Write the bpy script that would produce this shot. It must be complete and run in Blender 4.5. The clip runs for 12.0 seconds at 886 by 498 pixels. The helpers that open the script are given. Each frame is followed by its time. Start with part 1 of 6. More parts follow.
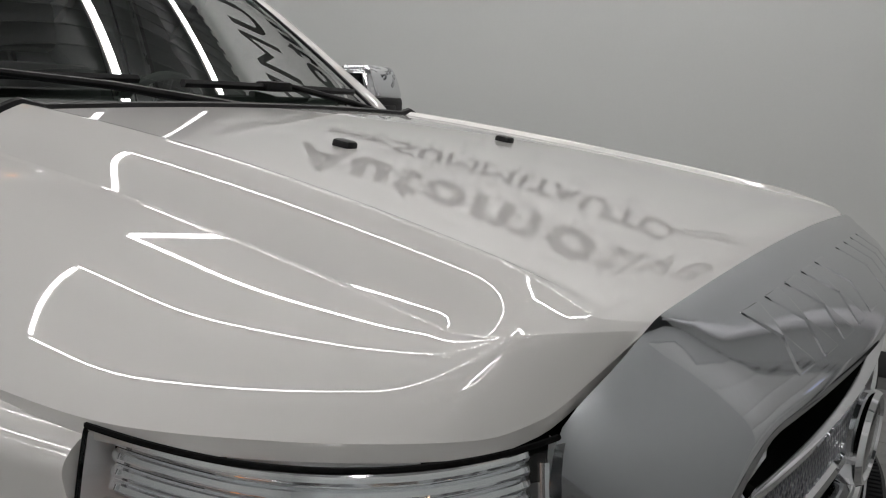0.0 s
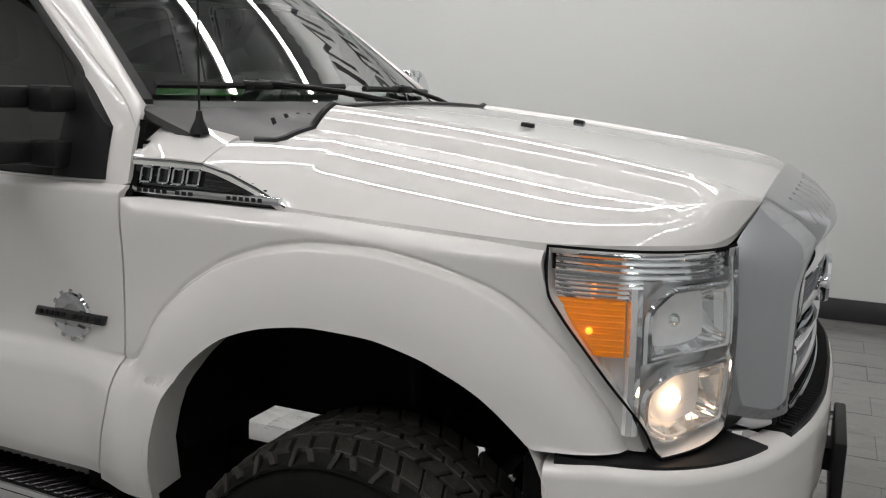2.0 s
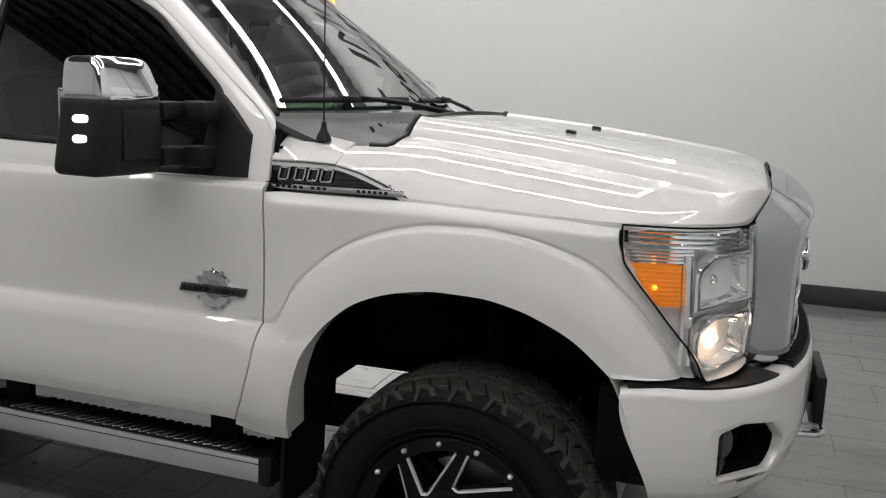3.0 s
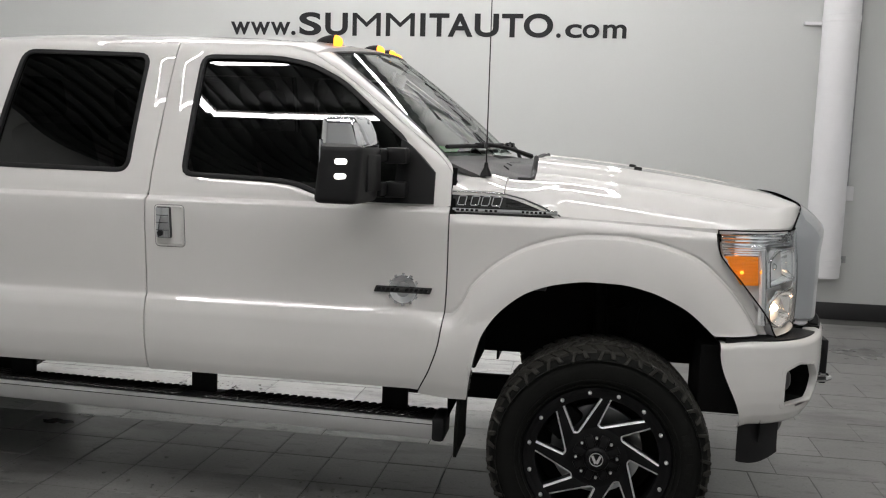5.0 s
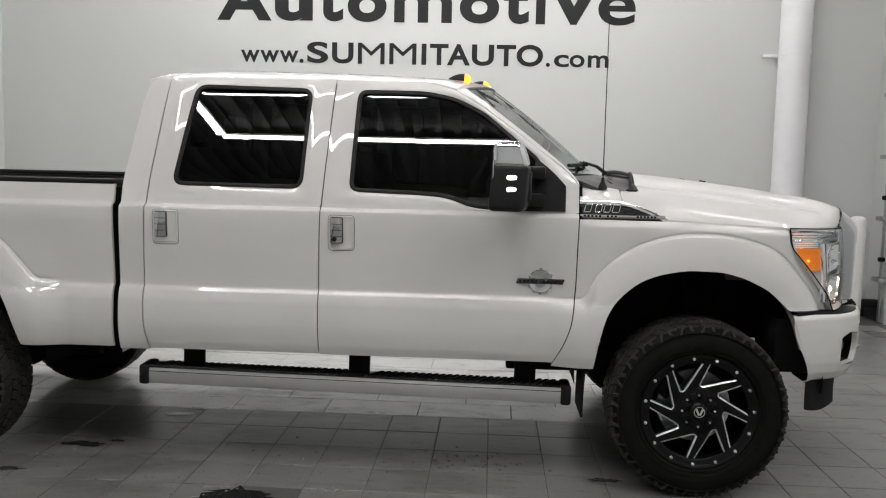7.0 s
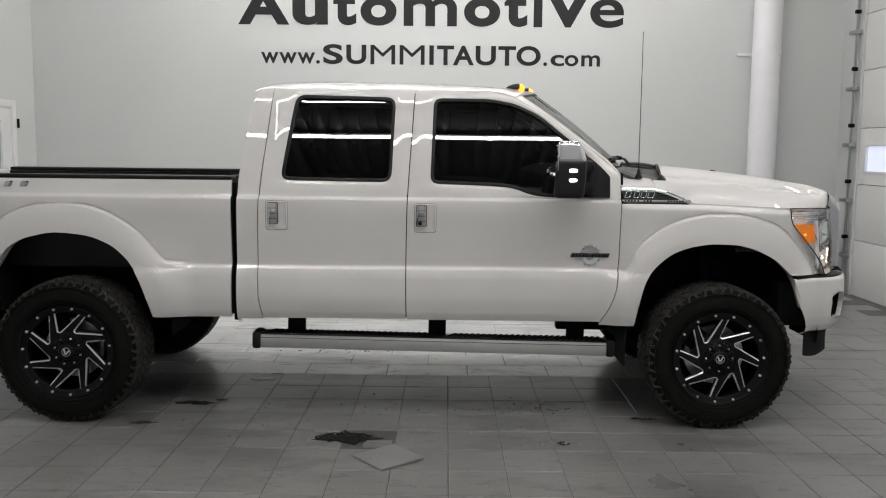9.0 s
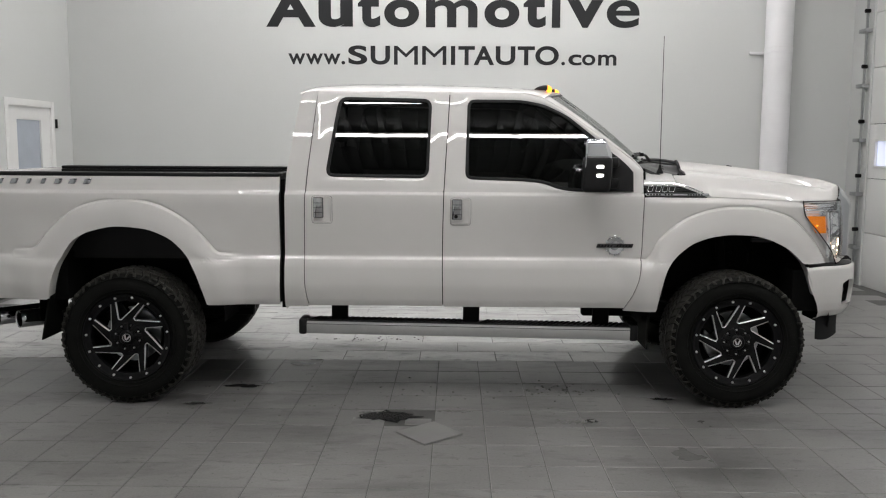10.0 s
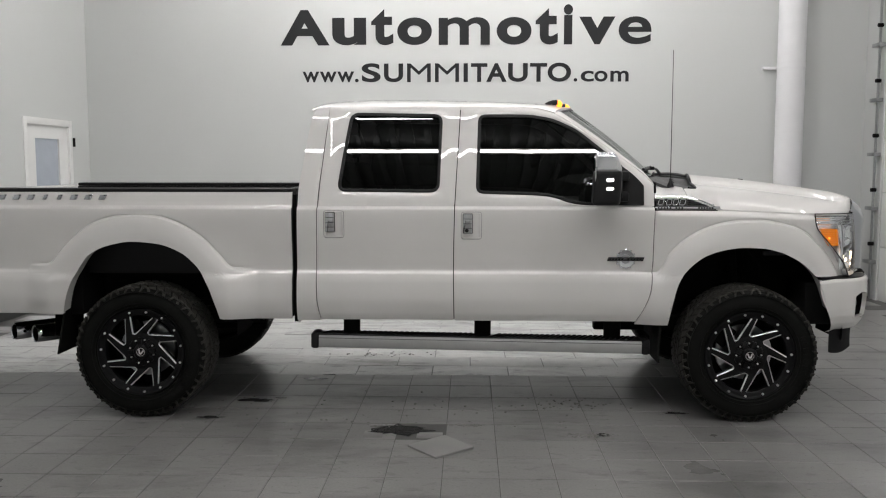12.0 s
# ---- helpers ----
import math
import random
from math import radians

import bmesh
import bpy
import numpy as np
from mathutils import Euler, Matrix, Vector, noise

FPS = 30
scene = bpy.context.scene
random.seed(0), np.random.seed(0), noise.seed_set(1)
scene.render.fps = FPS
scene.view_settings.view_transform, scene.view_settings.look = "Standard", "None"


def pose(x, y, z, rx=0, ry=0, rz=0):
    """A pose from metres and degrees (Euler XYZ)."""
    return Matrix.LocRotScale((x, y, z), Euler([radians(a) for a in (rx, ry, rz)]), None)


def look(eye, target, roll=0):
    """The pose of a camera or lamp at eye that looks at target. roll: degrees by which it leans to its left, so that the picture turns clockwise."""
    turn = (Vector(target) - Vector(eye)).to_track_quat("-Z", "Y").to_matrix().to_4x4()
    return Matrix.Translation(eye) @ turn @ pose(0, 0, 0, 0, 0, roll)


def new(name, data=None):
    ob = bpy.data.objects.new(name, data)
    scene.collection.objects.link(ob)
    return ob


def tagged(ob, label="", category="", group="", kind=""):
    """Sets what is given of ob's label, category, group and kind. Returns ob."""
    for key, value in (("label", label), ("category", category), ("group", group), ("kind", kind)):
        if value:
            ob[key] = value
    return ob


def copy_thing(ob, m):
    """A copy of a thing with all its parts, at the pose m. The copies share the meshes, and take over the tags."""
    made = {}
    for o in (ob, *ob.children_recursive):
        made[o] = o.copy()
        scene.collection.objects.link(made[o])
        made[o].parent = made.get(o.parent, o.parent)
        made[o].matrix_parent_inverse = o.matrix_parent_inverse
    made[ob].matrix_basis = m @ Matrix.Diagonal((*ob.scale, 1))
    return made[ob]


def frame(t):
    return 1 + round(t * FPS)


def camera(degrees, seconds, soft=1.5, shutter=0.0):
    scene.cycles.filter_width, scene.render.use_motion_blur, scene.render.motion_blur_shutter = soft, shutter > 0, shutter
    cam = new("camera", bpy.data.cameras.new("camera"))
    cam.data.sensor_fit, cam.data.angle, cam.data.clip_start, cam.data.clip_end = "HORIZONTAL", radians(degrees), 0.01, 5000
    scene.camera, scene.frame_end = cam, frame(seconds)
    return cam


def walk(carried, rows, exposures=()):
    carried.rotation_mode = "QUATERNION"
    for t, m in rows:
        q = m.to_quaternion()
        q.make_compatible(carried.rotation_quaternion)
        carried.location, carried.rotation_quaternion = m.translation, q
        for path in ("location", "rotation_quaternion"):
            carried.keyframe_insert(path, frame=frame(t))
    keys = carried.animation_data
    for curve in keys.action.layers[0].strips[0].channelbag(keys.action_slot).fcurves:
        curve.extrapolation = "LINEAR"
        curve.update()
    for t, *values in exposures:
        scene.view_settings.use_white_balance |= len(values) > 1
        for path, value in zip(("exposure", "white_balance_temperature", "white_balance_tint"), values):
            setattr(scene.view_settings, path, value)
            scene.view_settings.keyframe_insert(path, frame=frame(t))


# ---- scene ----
cam = camera(53.5, 12.0, soft=1.15)
PATH = [
    (0, (1.048, -1.397, 1.642), (-0.003, 0.27, 1.299), 2.9),
    (0.5, (1.072, -1.66, 1.641), (0.083, 0.043, 1.293), 1.7),
    (1, (1.083, -1.969, 1.628), (0.158, -0.231, 1.281), 1.9),
    (1.5, (1.016, -2.314, 1.643), (0.148, -0.546, 1.297), 2.0),
    (1.8, (0.942, -2.505, 1.632), (0.142, -0.703, 1.295), 3.0),
    (2, (0.902, -2.591, 1.636), (0.12, -0.784, 1.287), 1.9),
    (2.5, (0.791, -2.902, 1.648), (0.089, -1.061, 1.303), 2.0),
    (3, (0.698, -3.26, 1.669), (0.071, -1.393, 1.322), 2.0),
    (3.2, (0.65, -3.383, 1.671), (0.051, -1.506, 1.323), 2.1),
    (4.8, (0.008, -4.319, 1.67), (-0.342, -2.366, 1.413), 1.7),
    (5, (-0.079, -4.418, 1.658), (-0.4, -2.46, 1.413), 1.7),
    (5.5, (-0.327, -4.642, 1.66), (-0.583, -2.671, 1.437), 1.6),
    (6, (-0.553, -4.917, 1.649), (-0.743, -2.937, 1.449), 1.5),
    (6.5, (-0.784, -5.162, 1.651), (-0.926, -3.176, 1.46), 1.4),
    (7, (-1.049, -5.344, 1.638), (-1.157, -3.357, 1.44), 1.3),
    (7.2, (-1.121, -5.432, 1.659), (-1.224, -3.446, 1.449), 1.4),
    (8.8, (-1.626, -6.187, 1.665), (-1.635, -4.199, 1.449), 0.6),
    (9, (-1.676, -6.275, 1.678), (-1.68, -4.288, 1.455), 0.6),
    (9.5, (-1.788, -6.511, 1.681), (-1.786, -4.524, 1.453), 0.5),
    (10, (-1.836, -6.652, 1.686), (-1.861, -4.665, 1.455), 0.3),
    (10.5, (-1.835, -6.682, 1.685), (-1.876, -4.696, 1.456), 0.2),
    (11, (-1.833, -6.672, 1.68), (-1.877, -4.684, 1.464), 0.1),
    (11.5, (-1.8, -6.65, 1.671), (-1.855, -4.66, 1.472), 0.0),
    (12, (-1.805, -6.679, 1.662), (-1.866, -4.689, 1.472), -0.0),
]
walk(cam, [(t, look(eye, target, roll)) for t, eye, target, roll in PATH],
     exposures=[(0, -0.57), (1.0, -0.53), (1.5, -0.17), (2.0, -0.01), (2.4, 0.06), (7.2, 0.08), (8.8, 0.0), (12, 0.0)])

# ---- world and light ----
world = bpy.data.worlds.new("world")
scene.world = world
world.use_nodes = True
world.node_tree.nodes["Background"].inputs[0].default_value = (0.8, 0.86, 0.95, 1)
world.node_tree.nodes["Background"].inputs[1].default_value = 0.3
STRIP = 40.0          # radiance of the ceiling strip lamps


# ---- materials ----
def node_mat(name):
    m = bpy.data.materials.new(name)
    m.use_nodes = True
    nt = m.node_tree
    return m, nt, nt.nodes["Principled BSDF"]


def mk(name, col, rough=0.5, metal=0.0, coat=0.0, vary=0.12, scale=6.0, fine=90.0, bump=0.0, rvary=0.1, spec=0.5, rand=0.0, world=False):
    """Principled surface with colour variation at two scales, roughness variation and fine relief."""
    m, nt, p = node_mat(name)
    N, L = nt.nodes, nt.links
    tc = N.new("ShaderNodeTexCoord")
    big = N.new("ShaderNodeTexNoise"); big.inputs["Scale"].default_value = scale; big.inputs["Detail"].default_value = 5
    small = N.new("ShaderNodeTexNoise"); small.inputs["Scale"].default_value = fine; small.inputs["Detail"].default_value = 3
    where = N.new("ShaderNodeNewGeometry").outputs["Position"] if world else tc.outputs["Object"]
    L.new(where, big.inputs["Vector"]); L.new(where, small.inputs["Vector"])
    add = N.new("ShaderNodeMath"); add.operation = "MULTIPLY_ADD"
    L.new(big.outputs["Fac"], add.inputs[0]); add.inputs[1].default_value = 0.7
    half = N.new("ShaderNodeMath"); half.operation = "MULTIPLY"; half.inputs[1].default_value = 0.3
    L.new(small.outputs["Fac"], half.inputs[0]); L.new(half.outputs[0], add.inputs[2])
    src = add.outputs[0]
    if rand:
        info = N.new("ShaderNodeObjectInfo")
        ra = N.new("ShaderNodeMath"); ra.operation = "MULTIPLY_ADD"; ra.inputs[1].default_value = rand
        L.new(info.outputs["Random"], ra.inputs[0]); L.new(src, ra.inputs[2])
        rb = N.new("ShaderNodeMath"); rb.operation = "SUBTRACT"; rb.inputs[1].default_value = rand / 2
        L.new(ra.outputs[0], rb.inputs[0]); src = rb.outputs[0]
    ramp = N.new("ShaderNodeMapRange")
    ramp.inputs["From Min"].default_value = 0.25; ramp.inputs["From Max"].default_value = 0.75
    ramp.inputs["To Min"].default_value = 1 - vary; ramp.inputs["To Max"].default_value = 1 + vary
    L.new(src, ramp.inputs["Value"])
    mul = N.new("ShaderNodeVectorMath"); mul.operation = "SCALE"; mul.inputs[0].default_value = col
    L.new(ramp.outputs[0], mul.inputs["Scale"]); L.new(mul.outputs[0], p.inputs["Base Color"])
    rr = N.new("ShaderNodeMapRange")
    rr.inputs["To Min"].default_value = max(0.0, rough * (1 - rvary)); rr.inputs["To Max"].default_value = min(1.0, rough * (1 + rvary))
    L.new(big.outputs["Fac"], rr.inputs["Value"]); L.new(rr.outputs[0], p.inputs["Roughness"])
    p.inputs["Metallic"].default_value = metal
    p.inputs["Specular IOR Level"].default_value = spec
    p.inputs["Coat IOR"].default_value = 1.7; p.inputs["Coat Weight"].default_value = coat; p.inputs["Coat Roughness"].default_value = 0.003
    if bump:
        b = N.new("ShaderNodeBump"); b.inputs["Strength"].default_value = bump; b.inputs["Distance"].default_value = 0.004
        L.new(small.outputs["Fac"], b.inputs["Height"]); L.new(b.outputs[0], p.inputs["Normal"])
    return m


def glass(name, tint, rough=0.0, ior=1.5):
    m, nt, p = node_mat(name)
    N, L = nt.nodes, nt.links
    fr = N.new("ShaderNodeFresnel"); fr.inputs["IOR"].default_value = ior
    tr = N.new("ShaderNodeBsdfTransparent"); tr.inputs[0].default_value = (*tint, 1)
    gl = N.new("ShaderNodeBsdfGlossy"); gl.inputs["Roughness"].default_value = rough
    mx = N.new("ShaderNodeMixShader")
    L.new(fr.outputs[0], mx.inputs[0]); L.new(tr.outputs[0], mx.inputs[1]); L.new(gl.outputs[0], mx.inputs[2])
    L.new(mx.outputs[0], N["Material Output"].inputs["Surface"])
    return m


def glow(name, col, strength):
    m, nt, p = node_mat(name)
    p.inputs["Base Color"].default_value = (*col, 1)
    p.inputs["Emission Color"].default_value = (*col, 1)
    p.inputs["Emission Strength"].default_value = strength
    return m


WALL = mk("wall_paint", (0.575, 0.587, 0.575), 0.55, vary=0.03, scale=0.6, fine=60, bump=0.04)
CEIL = mk("ceiling_deck", (0.095, 0.10, 0.10), 0.5, vary=0.15, scale=1.2)
GROUT = mk("grout", (0.115, 0.115, 0.110), 0.8, vary=0.25, scale=3, bump=0.3)
BASE = mk("baseboard_tile", (0.035, 0.035, 0.036), 0.35, vary=0.2)
PAINT = mk("pearl_white_paint", (0.72, 0.708, 0.688), 0.5, coat=1.0, vary=0.02, scale=2.0, fine=900, rvary=0.0, spec=0.0)
CHROME = mk("chrome", (0.72, 0.73, 0.75), 0.05, metal=1.0, vary=0.03, rvary=0.4)
GRILLEC = mk("grille_chrome", (0.50, 0.515, 0.54), 0.07, metal=1.0, vary=0.03, rvary=0.3)
SATIN = mk("satin_aluminium", (0.55, 0.56, 0.57), 0.32, metal=1.0, vary=0.05, scale=10)
BLACK = mk("black_plastic", (0.009, 0.009, 0.0095), 0.48, vary=0.2, fine=400, bump=0.15, spec=0.25)
RIBM = mk("shiny_rib_plastic", (0.016, 0.016, 0.0165), 0.18, vary=0.15, fine=400, spec=0.6)
GREYP = mk("grey_cowl_plastic", (0.055, 0.055, 0.055), 0.5, vary=0.12, fine=500, bump=0.2)
DARK = mk("underbody_black", (0.004, 0.004, 0.004), 0.75, vary=0.4, scale=12, bump=0.2, spec=0.12)
RUBBER = mk("tyre_rubber", (0.0075, 0.0078, 0.0070), 0.70, vary=0.35, scale=14, fine=160, bump=0.25, spec=0.12)
TREAD = mk("tread_rubber", (0.030, 0.029, 0.025), 0.62, vary=0.5, scale=22, fine=160, bump=0.5, spec=0.3)
RIMBLK = mk("satin_black_rim", (0.004, 0.004, 0.0045), 0.36, vary=0.2, spec=0.22)
BARREL = mk("black_barrel", (0.003, 0.003, 0.003), 0.5, vary=0.2, spec=0.15)
GLOSSB = mk("gloss_black_rim", (0.008, 0.008, 0.009), 0.22, coat=0.6, vary=0.2)
STEPM = mk("brushed_step_metal", (0.66, 0.66, 0.66), 0.30, metal=0.85, vary=0.05, scale=10)
MILLED = mk("milled_aluminium", (0.80, 0.80, 0.80), 0.30, metal=0.6, vary=0.05)
GAP = mk("seam_shadow_rubber", (0.004, 0.004, 0.004), 0.85, vary=0.2, spec=0.1)
SIGN = mk("sign_black", (0.018, 0.0185, 0.02), 0.65, vary=0.05, spec=0.25)
TINT = glass("tinted_side_glass", (0.05, 0.055, 0.05), ior=1.85)
SHIELD = glass("windshield_glass", (0.62, 0.78, 0.69), ior=4.4)
LENS = glass("clear_lens", (0.93, 0.95, 0.96), ior=1.45)
AMBER = mk("amber_lens", (0.80, 0.24, 0.004), 0.2, coat=0.3, vary=0.15, scale=40, fine=300, bump=0.3)
AMBERGLOW = glow("amber_lamp", (1.0, 0.33, 0.025), 2.3)
AMBER.node_tree.nodes["Principled BSDF"].inputs["Emission Color"].default_value = (1.0, 0.34, 0.01, 1)
AMBER.node_tree.nodes["Principled BSDF"].inputs["Emission Strength"].default_value = 0.16
WARM = glow("warm_bulb", (1.0, 0.66, 0.40), 38.0)
WHITEGLOW = glow("white_led", (1.0, 0.97, 0.9), 3.0)
STRIPM = glow("strip_lamp_diffuser", (1.0, 0.972, 0.968), STRIP)
LIVERY = mk("interior_trim", (0.13, 0.135, 0.13), 0.7, vary=0.2)
GREEN = mk("green_card", (0.12, 0.75, 0.10), 0.6, vary=0.08)
DOORW = mk("white_door_paint", (0.74, 0.74, 0.725), 0.4, vary=0.03)
FROST = mk("frosted_glass", (0.42, 0.46, 0.52), 0.25, vary=0.08)
DAYWIN = glow("daylight_pane", (0.62, 0.66, 0.85), 0.75)
GALV = mk("galvanised_steel", (0.35, 0.36, 0.36), 0.4, metal=0.8, vary=0.2, scale=20)
DUCT = mk("painted_duct", (0.74, 0.74, 0.75), 0.38, vary=0.04, scale=5)
LAMPBASE = mk("lamp_housing_silver", (0.90, 0.91, 0.92), 0.22, metal=0.25, vary=0.06, scale=30)
LAMPCHR = mk("lamp_chrome", (0.92, 0.93, 0.94), 0.06, metal=0.88, vary=0.03, rvary=0.3)
MESHM = mk("grille_mesh_silver", (0.35, 0.36, 0.38), 0.28, metal=1.0, vary=0.1)


# ---- builders ----
def obj(name, bm, mat, parent=None, label="", smooth=True, angle=35):
    me = bpy.data.meshes.new(name)
    bmesh.ops.recalc_face_normals(bm, faces=bm.faces) if len(bm.faces) < 4000 else None
    bm.to_mesh(me); bm.free()
    for x in mat if isinstance(mat, (list, tuple)) else [mat]:
        me.materials.append(x)
    if smooth and me.polygons:
        me.shade_smooth()
        me.set_sharp_from_angle(angle=radians(angle))
    ob = new(name, me)
    if parent is not None:
        ob.parent = parent
    if label:
        ob["label"] = label
    return ob


def part(name, bm, material, parent, label="", angle=35):
    return obj(name, bm, material, parent, label, True, angle)


def box(x0, x1, y0, y1, z0, z1, bev=0.0, bm=None, seg=2):
    own = bmesh.new()
    bmesh.ops.create_cube(own, size=1)
    for v in own.verts:
        v.co = Vector(((x0 + x1) / 2 + v.co.x * (x1 - x0), (y0 + y1) / 2 + v.co.y * (y1 - y0), (z0 + z1) / 2 + v.co.z * (z1 - z0)))
    if bev:
        bmesh.ops.bevel(own, geom=own.edges[:], offset=bev, segments=seg, profile=0.5, affect="EDGES")
    return own if bm is None else merge(bm, own)


def merge(bm, other, m=None):
    """Add other to bm, moved by m."""
    if m is not None:
        other.transform(m)
    vs = [bm.verts.new(v.co) for v in other.verts]
    other.verts.index_update()
    for f in other.faces:
        try:
            nf = bm.faces.new([vs[v.index] for v in f.verts])
            nf.material_index = f.material_index
        except ValueError:
            pass
    other.free()
    return bm


def cyl(p, q, r, r2=None, n=20, caps=True, bm=None):
    p, q = Vector(p), Vector(q)
    own = bmesh.new()
    d = q - p
    bmesh.ops.create_cone(own, cap_ends=caps, segments=n, radius1=r, radius2=r if r2 is None else r2, depth=d.length)
    own.transform(Matrix.Translation((p + q) / 2) @ d.to_track_quat("Z", "Y").to_matrix().to_4x4())
    return own if bm is None else merge(bm, own)


def tube(points, r, n=8, bm=None):
    bm = bm or bmesh.new()
    pts = [Vector(p) for p in points]
    rings = []
    for i, p in enumerate(pts):
        d = (pts[min(i + 1, len(pts) - 1)] - pts[max(i - 1, 0)]).normalized()
        q = d.to_track_quat("Z", "Y")
        rad = r[i] if isinstance(r, (list, tuple)) else r
        rings.append([bm.verts.new(p + q @ Vector((rad * math.cos(a), rad * math.sin(a), 0))) for a in [2 * math.pi * k / n for k in range(n)]])
    for a, b in zip(rings, rings[1:]):
        for k in range(n):
            bm.faces.new((a[k], a[(k + 1) % n], b[(k + 1) % n], b[k]))
    bm.faces.new(rings[0]); bm.faces.new(rings[-1])
    return bm


def grid(fn, us, vs, bm=None, thick=0.0, off=None):
    """A sheet fn(u, v); off(u, v, p) gives the back side for a closed slab."""
    bm = bm or bmesh.new()
    rows = [[bm.verts.new(fn(u, v)) for v in vs] for u in us]
    for a, b in zip(rows, rows[1:]):
        for i in range(len(vs) - 1):
            bm.faces.new((a[i], b[i], b[i + 1], a[i + 1]))
    if off is not None:
        back = [[bm.verts.new(Vector(c.co) + Vector(off)) for c in r] for r in rows]
        for a, b in zip(back, back[1:]):
            for i in range(len(vs) - 1):
                bm.faces.new((a[i], a[i + 1], b[i + 1], b[i]))
        nu, nv = len(us), len(vs)
        edge = [(i, 0) for i in range(nu)] + [(nu - 1, j) for j in range(1, nv)] + [(i, nv - 1) for i in range(nu - 2, -1, -1)] + [(0, j) for j in range(nv - 2, 0, -1)]
        for (a, b), (c, d) in zip(edge, edge[1:] + edge[:1]):
            bm.faces.new((rows[a][b], rows[c][d], back[c][d], back[a][b]))
    return bm


def lathe(profile, n=48, axis="Y", bm=None, close=False):
    """Revolve (r, h) pairs round the axis through the origin."""
    bm = bm or bmesh.new()
    rings = []
    for r, h in profile:
        ring = []
        for k in range(n):
            a = 2 * math.pi * k / n
            c, s = r * math.cos(a), r * math.sin(a)
            ring.append(bm.verts.new({"Y": (c, h, s), "Z": (c, s, h), "X": (h, c, s)}[axis]))
        rings.append(ring)
    pairs = list(zip(rings, rings[1:])) + ([(rings[-1], rings[0])] if close else [])
    for a, b in pairs:
        for k in range(n):
            bm.faces.new((a[k], a[(k + 1) % n], b[(k + 1) % n], b[k]))
    return bm


def span(a, b, n):
    return [a + (b - a) * i / (n - 1) for i in range(n)]


def curve(pts):
    """Smooth function through (x, y) points: monotone cubic."""
    xs, ys = [p[0] for p in pts], [p[1] for p in pts]
    h = [b - a for a, b in zip(xs, xs[1:])]
    d = [(b - a) / k for a, b, k in zip(ys, ys[1:], h)]
    m = [d[0]] + [0 if p * q <= 0 else 2 * p * q / (p + q) for p, q in zip(d, d[1:])] + [d[-1]]

    def f(x):
        if x <= xs[0]:
            return ys[0] + m[0] * 0
        if x >= xs[-1]:
            return ys[-1]
        i = max(k for k in range(len(h)) if xs[k] <= x)
        t = (x - xs[i]) / h[i]
        return ((1 + 2 * t) * (1 - t) ** 2 * ys[i] + t * (1 - t) ** 2 * h[i] * m[i] + t * t * (3 - 2 * t) * ys[i + 1] + t * t * (t - 1) * h[i] * m[i + 1])
    return f


def lerp(a, b, t):
    return a + (b - a) * t


def smooth01(t):
    t = min(1.0, max(0.0, t))
    return t * t * (3 - 2 * t)


def rounded(pts, r, n=5):
    """Round the corners of a closed (x, z) polygon."""
    out = []
    k = len(pts)
    for i in range(k):
        p, a, b = Vector(pts[i]), Vector(pts[i - 1]), Vector(pts[(i + 1) % k])
        ra = min(r, (a - p).length * 0.45, (b - p).length * 0.45)
        s, e = p + (a - p).normalized() * ra, p + (b - p).normalized() * ra
        for j in range(n + 1):
            t = j / n
            out.append(tuple((1 - t) ** 2 * s + 2 * t * (1 - t) * p + t * t * e))
    return out


def resample(pts, n, start):
    """n even points round a closed polygon, from the place nearest to start."""
    pts = [Vector(p) for p in pts]
    i0 = min(range(len(pts)), key=lambda i: (pts[i] - Vector(start)).length)
    pts = pts[i0:] + pts[:i0]
    pts.append(pts[0])
    acc = [0.0]
    for a, b in zip(pts, pts[1:]):
        acc.append(acc[-1] + (b - a).length)
    out = []
    for k in range(n):
        s = acc[-1] * k / n
        i = max(j for j in range(len(acc) - 1) if acc[j] <= s)
        t = (s - acc[i]) / max(1e-9, acc[i + 1] - acc[i])
        out.append(tuple(pts[i].lerp(pts[i + 1], t)))
    return out


def text_mesh(name, body, height, depth, mat, m, parent=None, width=None, shear=0.0, bold=0.0):
    """Letters in the built-in font as a mesh; capital height and total width as given, left end at the pose's origin."""
    cu = bpy.data.curves.new(name, "FONT")
    cu.body, cu.size, cu.extrude, cu.shear, cu.offset = body, 1.0, 0.01, shear, bold
    tmp = bpy.data.objects.new(name, cu)
    scene.collection.objects.link(tmp)
    bpy.context.view_layer.update()
    me = bpy.data.meshes.new_from_object(tmp.evaluated_get(bpy.context.evaluated_depsgraph_get()))
    bpy.data.objects.remove(tmp); bpy.data.curves.remove(cu)
    xs = [v.co.x for v in me.vertices]
    x0, x1 = min(xs), max(xs)
    kz = height / 0.72
    kx = width / (x1 - x0) if width else kz
    for v in me.vertices:
        v.co = Vector(((v.co.x - x0) * kx, v.co.y * kz, (v.co.z + 0.01) / 0.02 * depth))
    me.materials.append(mat)
    ob = new(name, me)
    ob.matrix_world = m
    if parent is not None:
        ob.parent = parent
    return ob


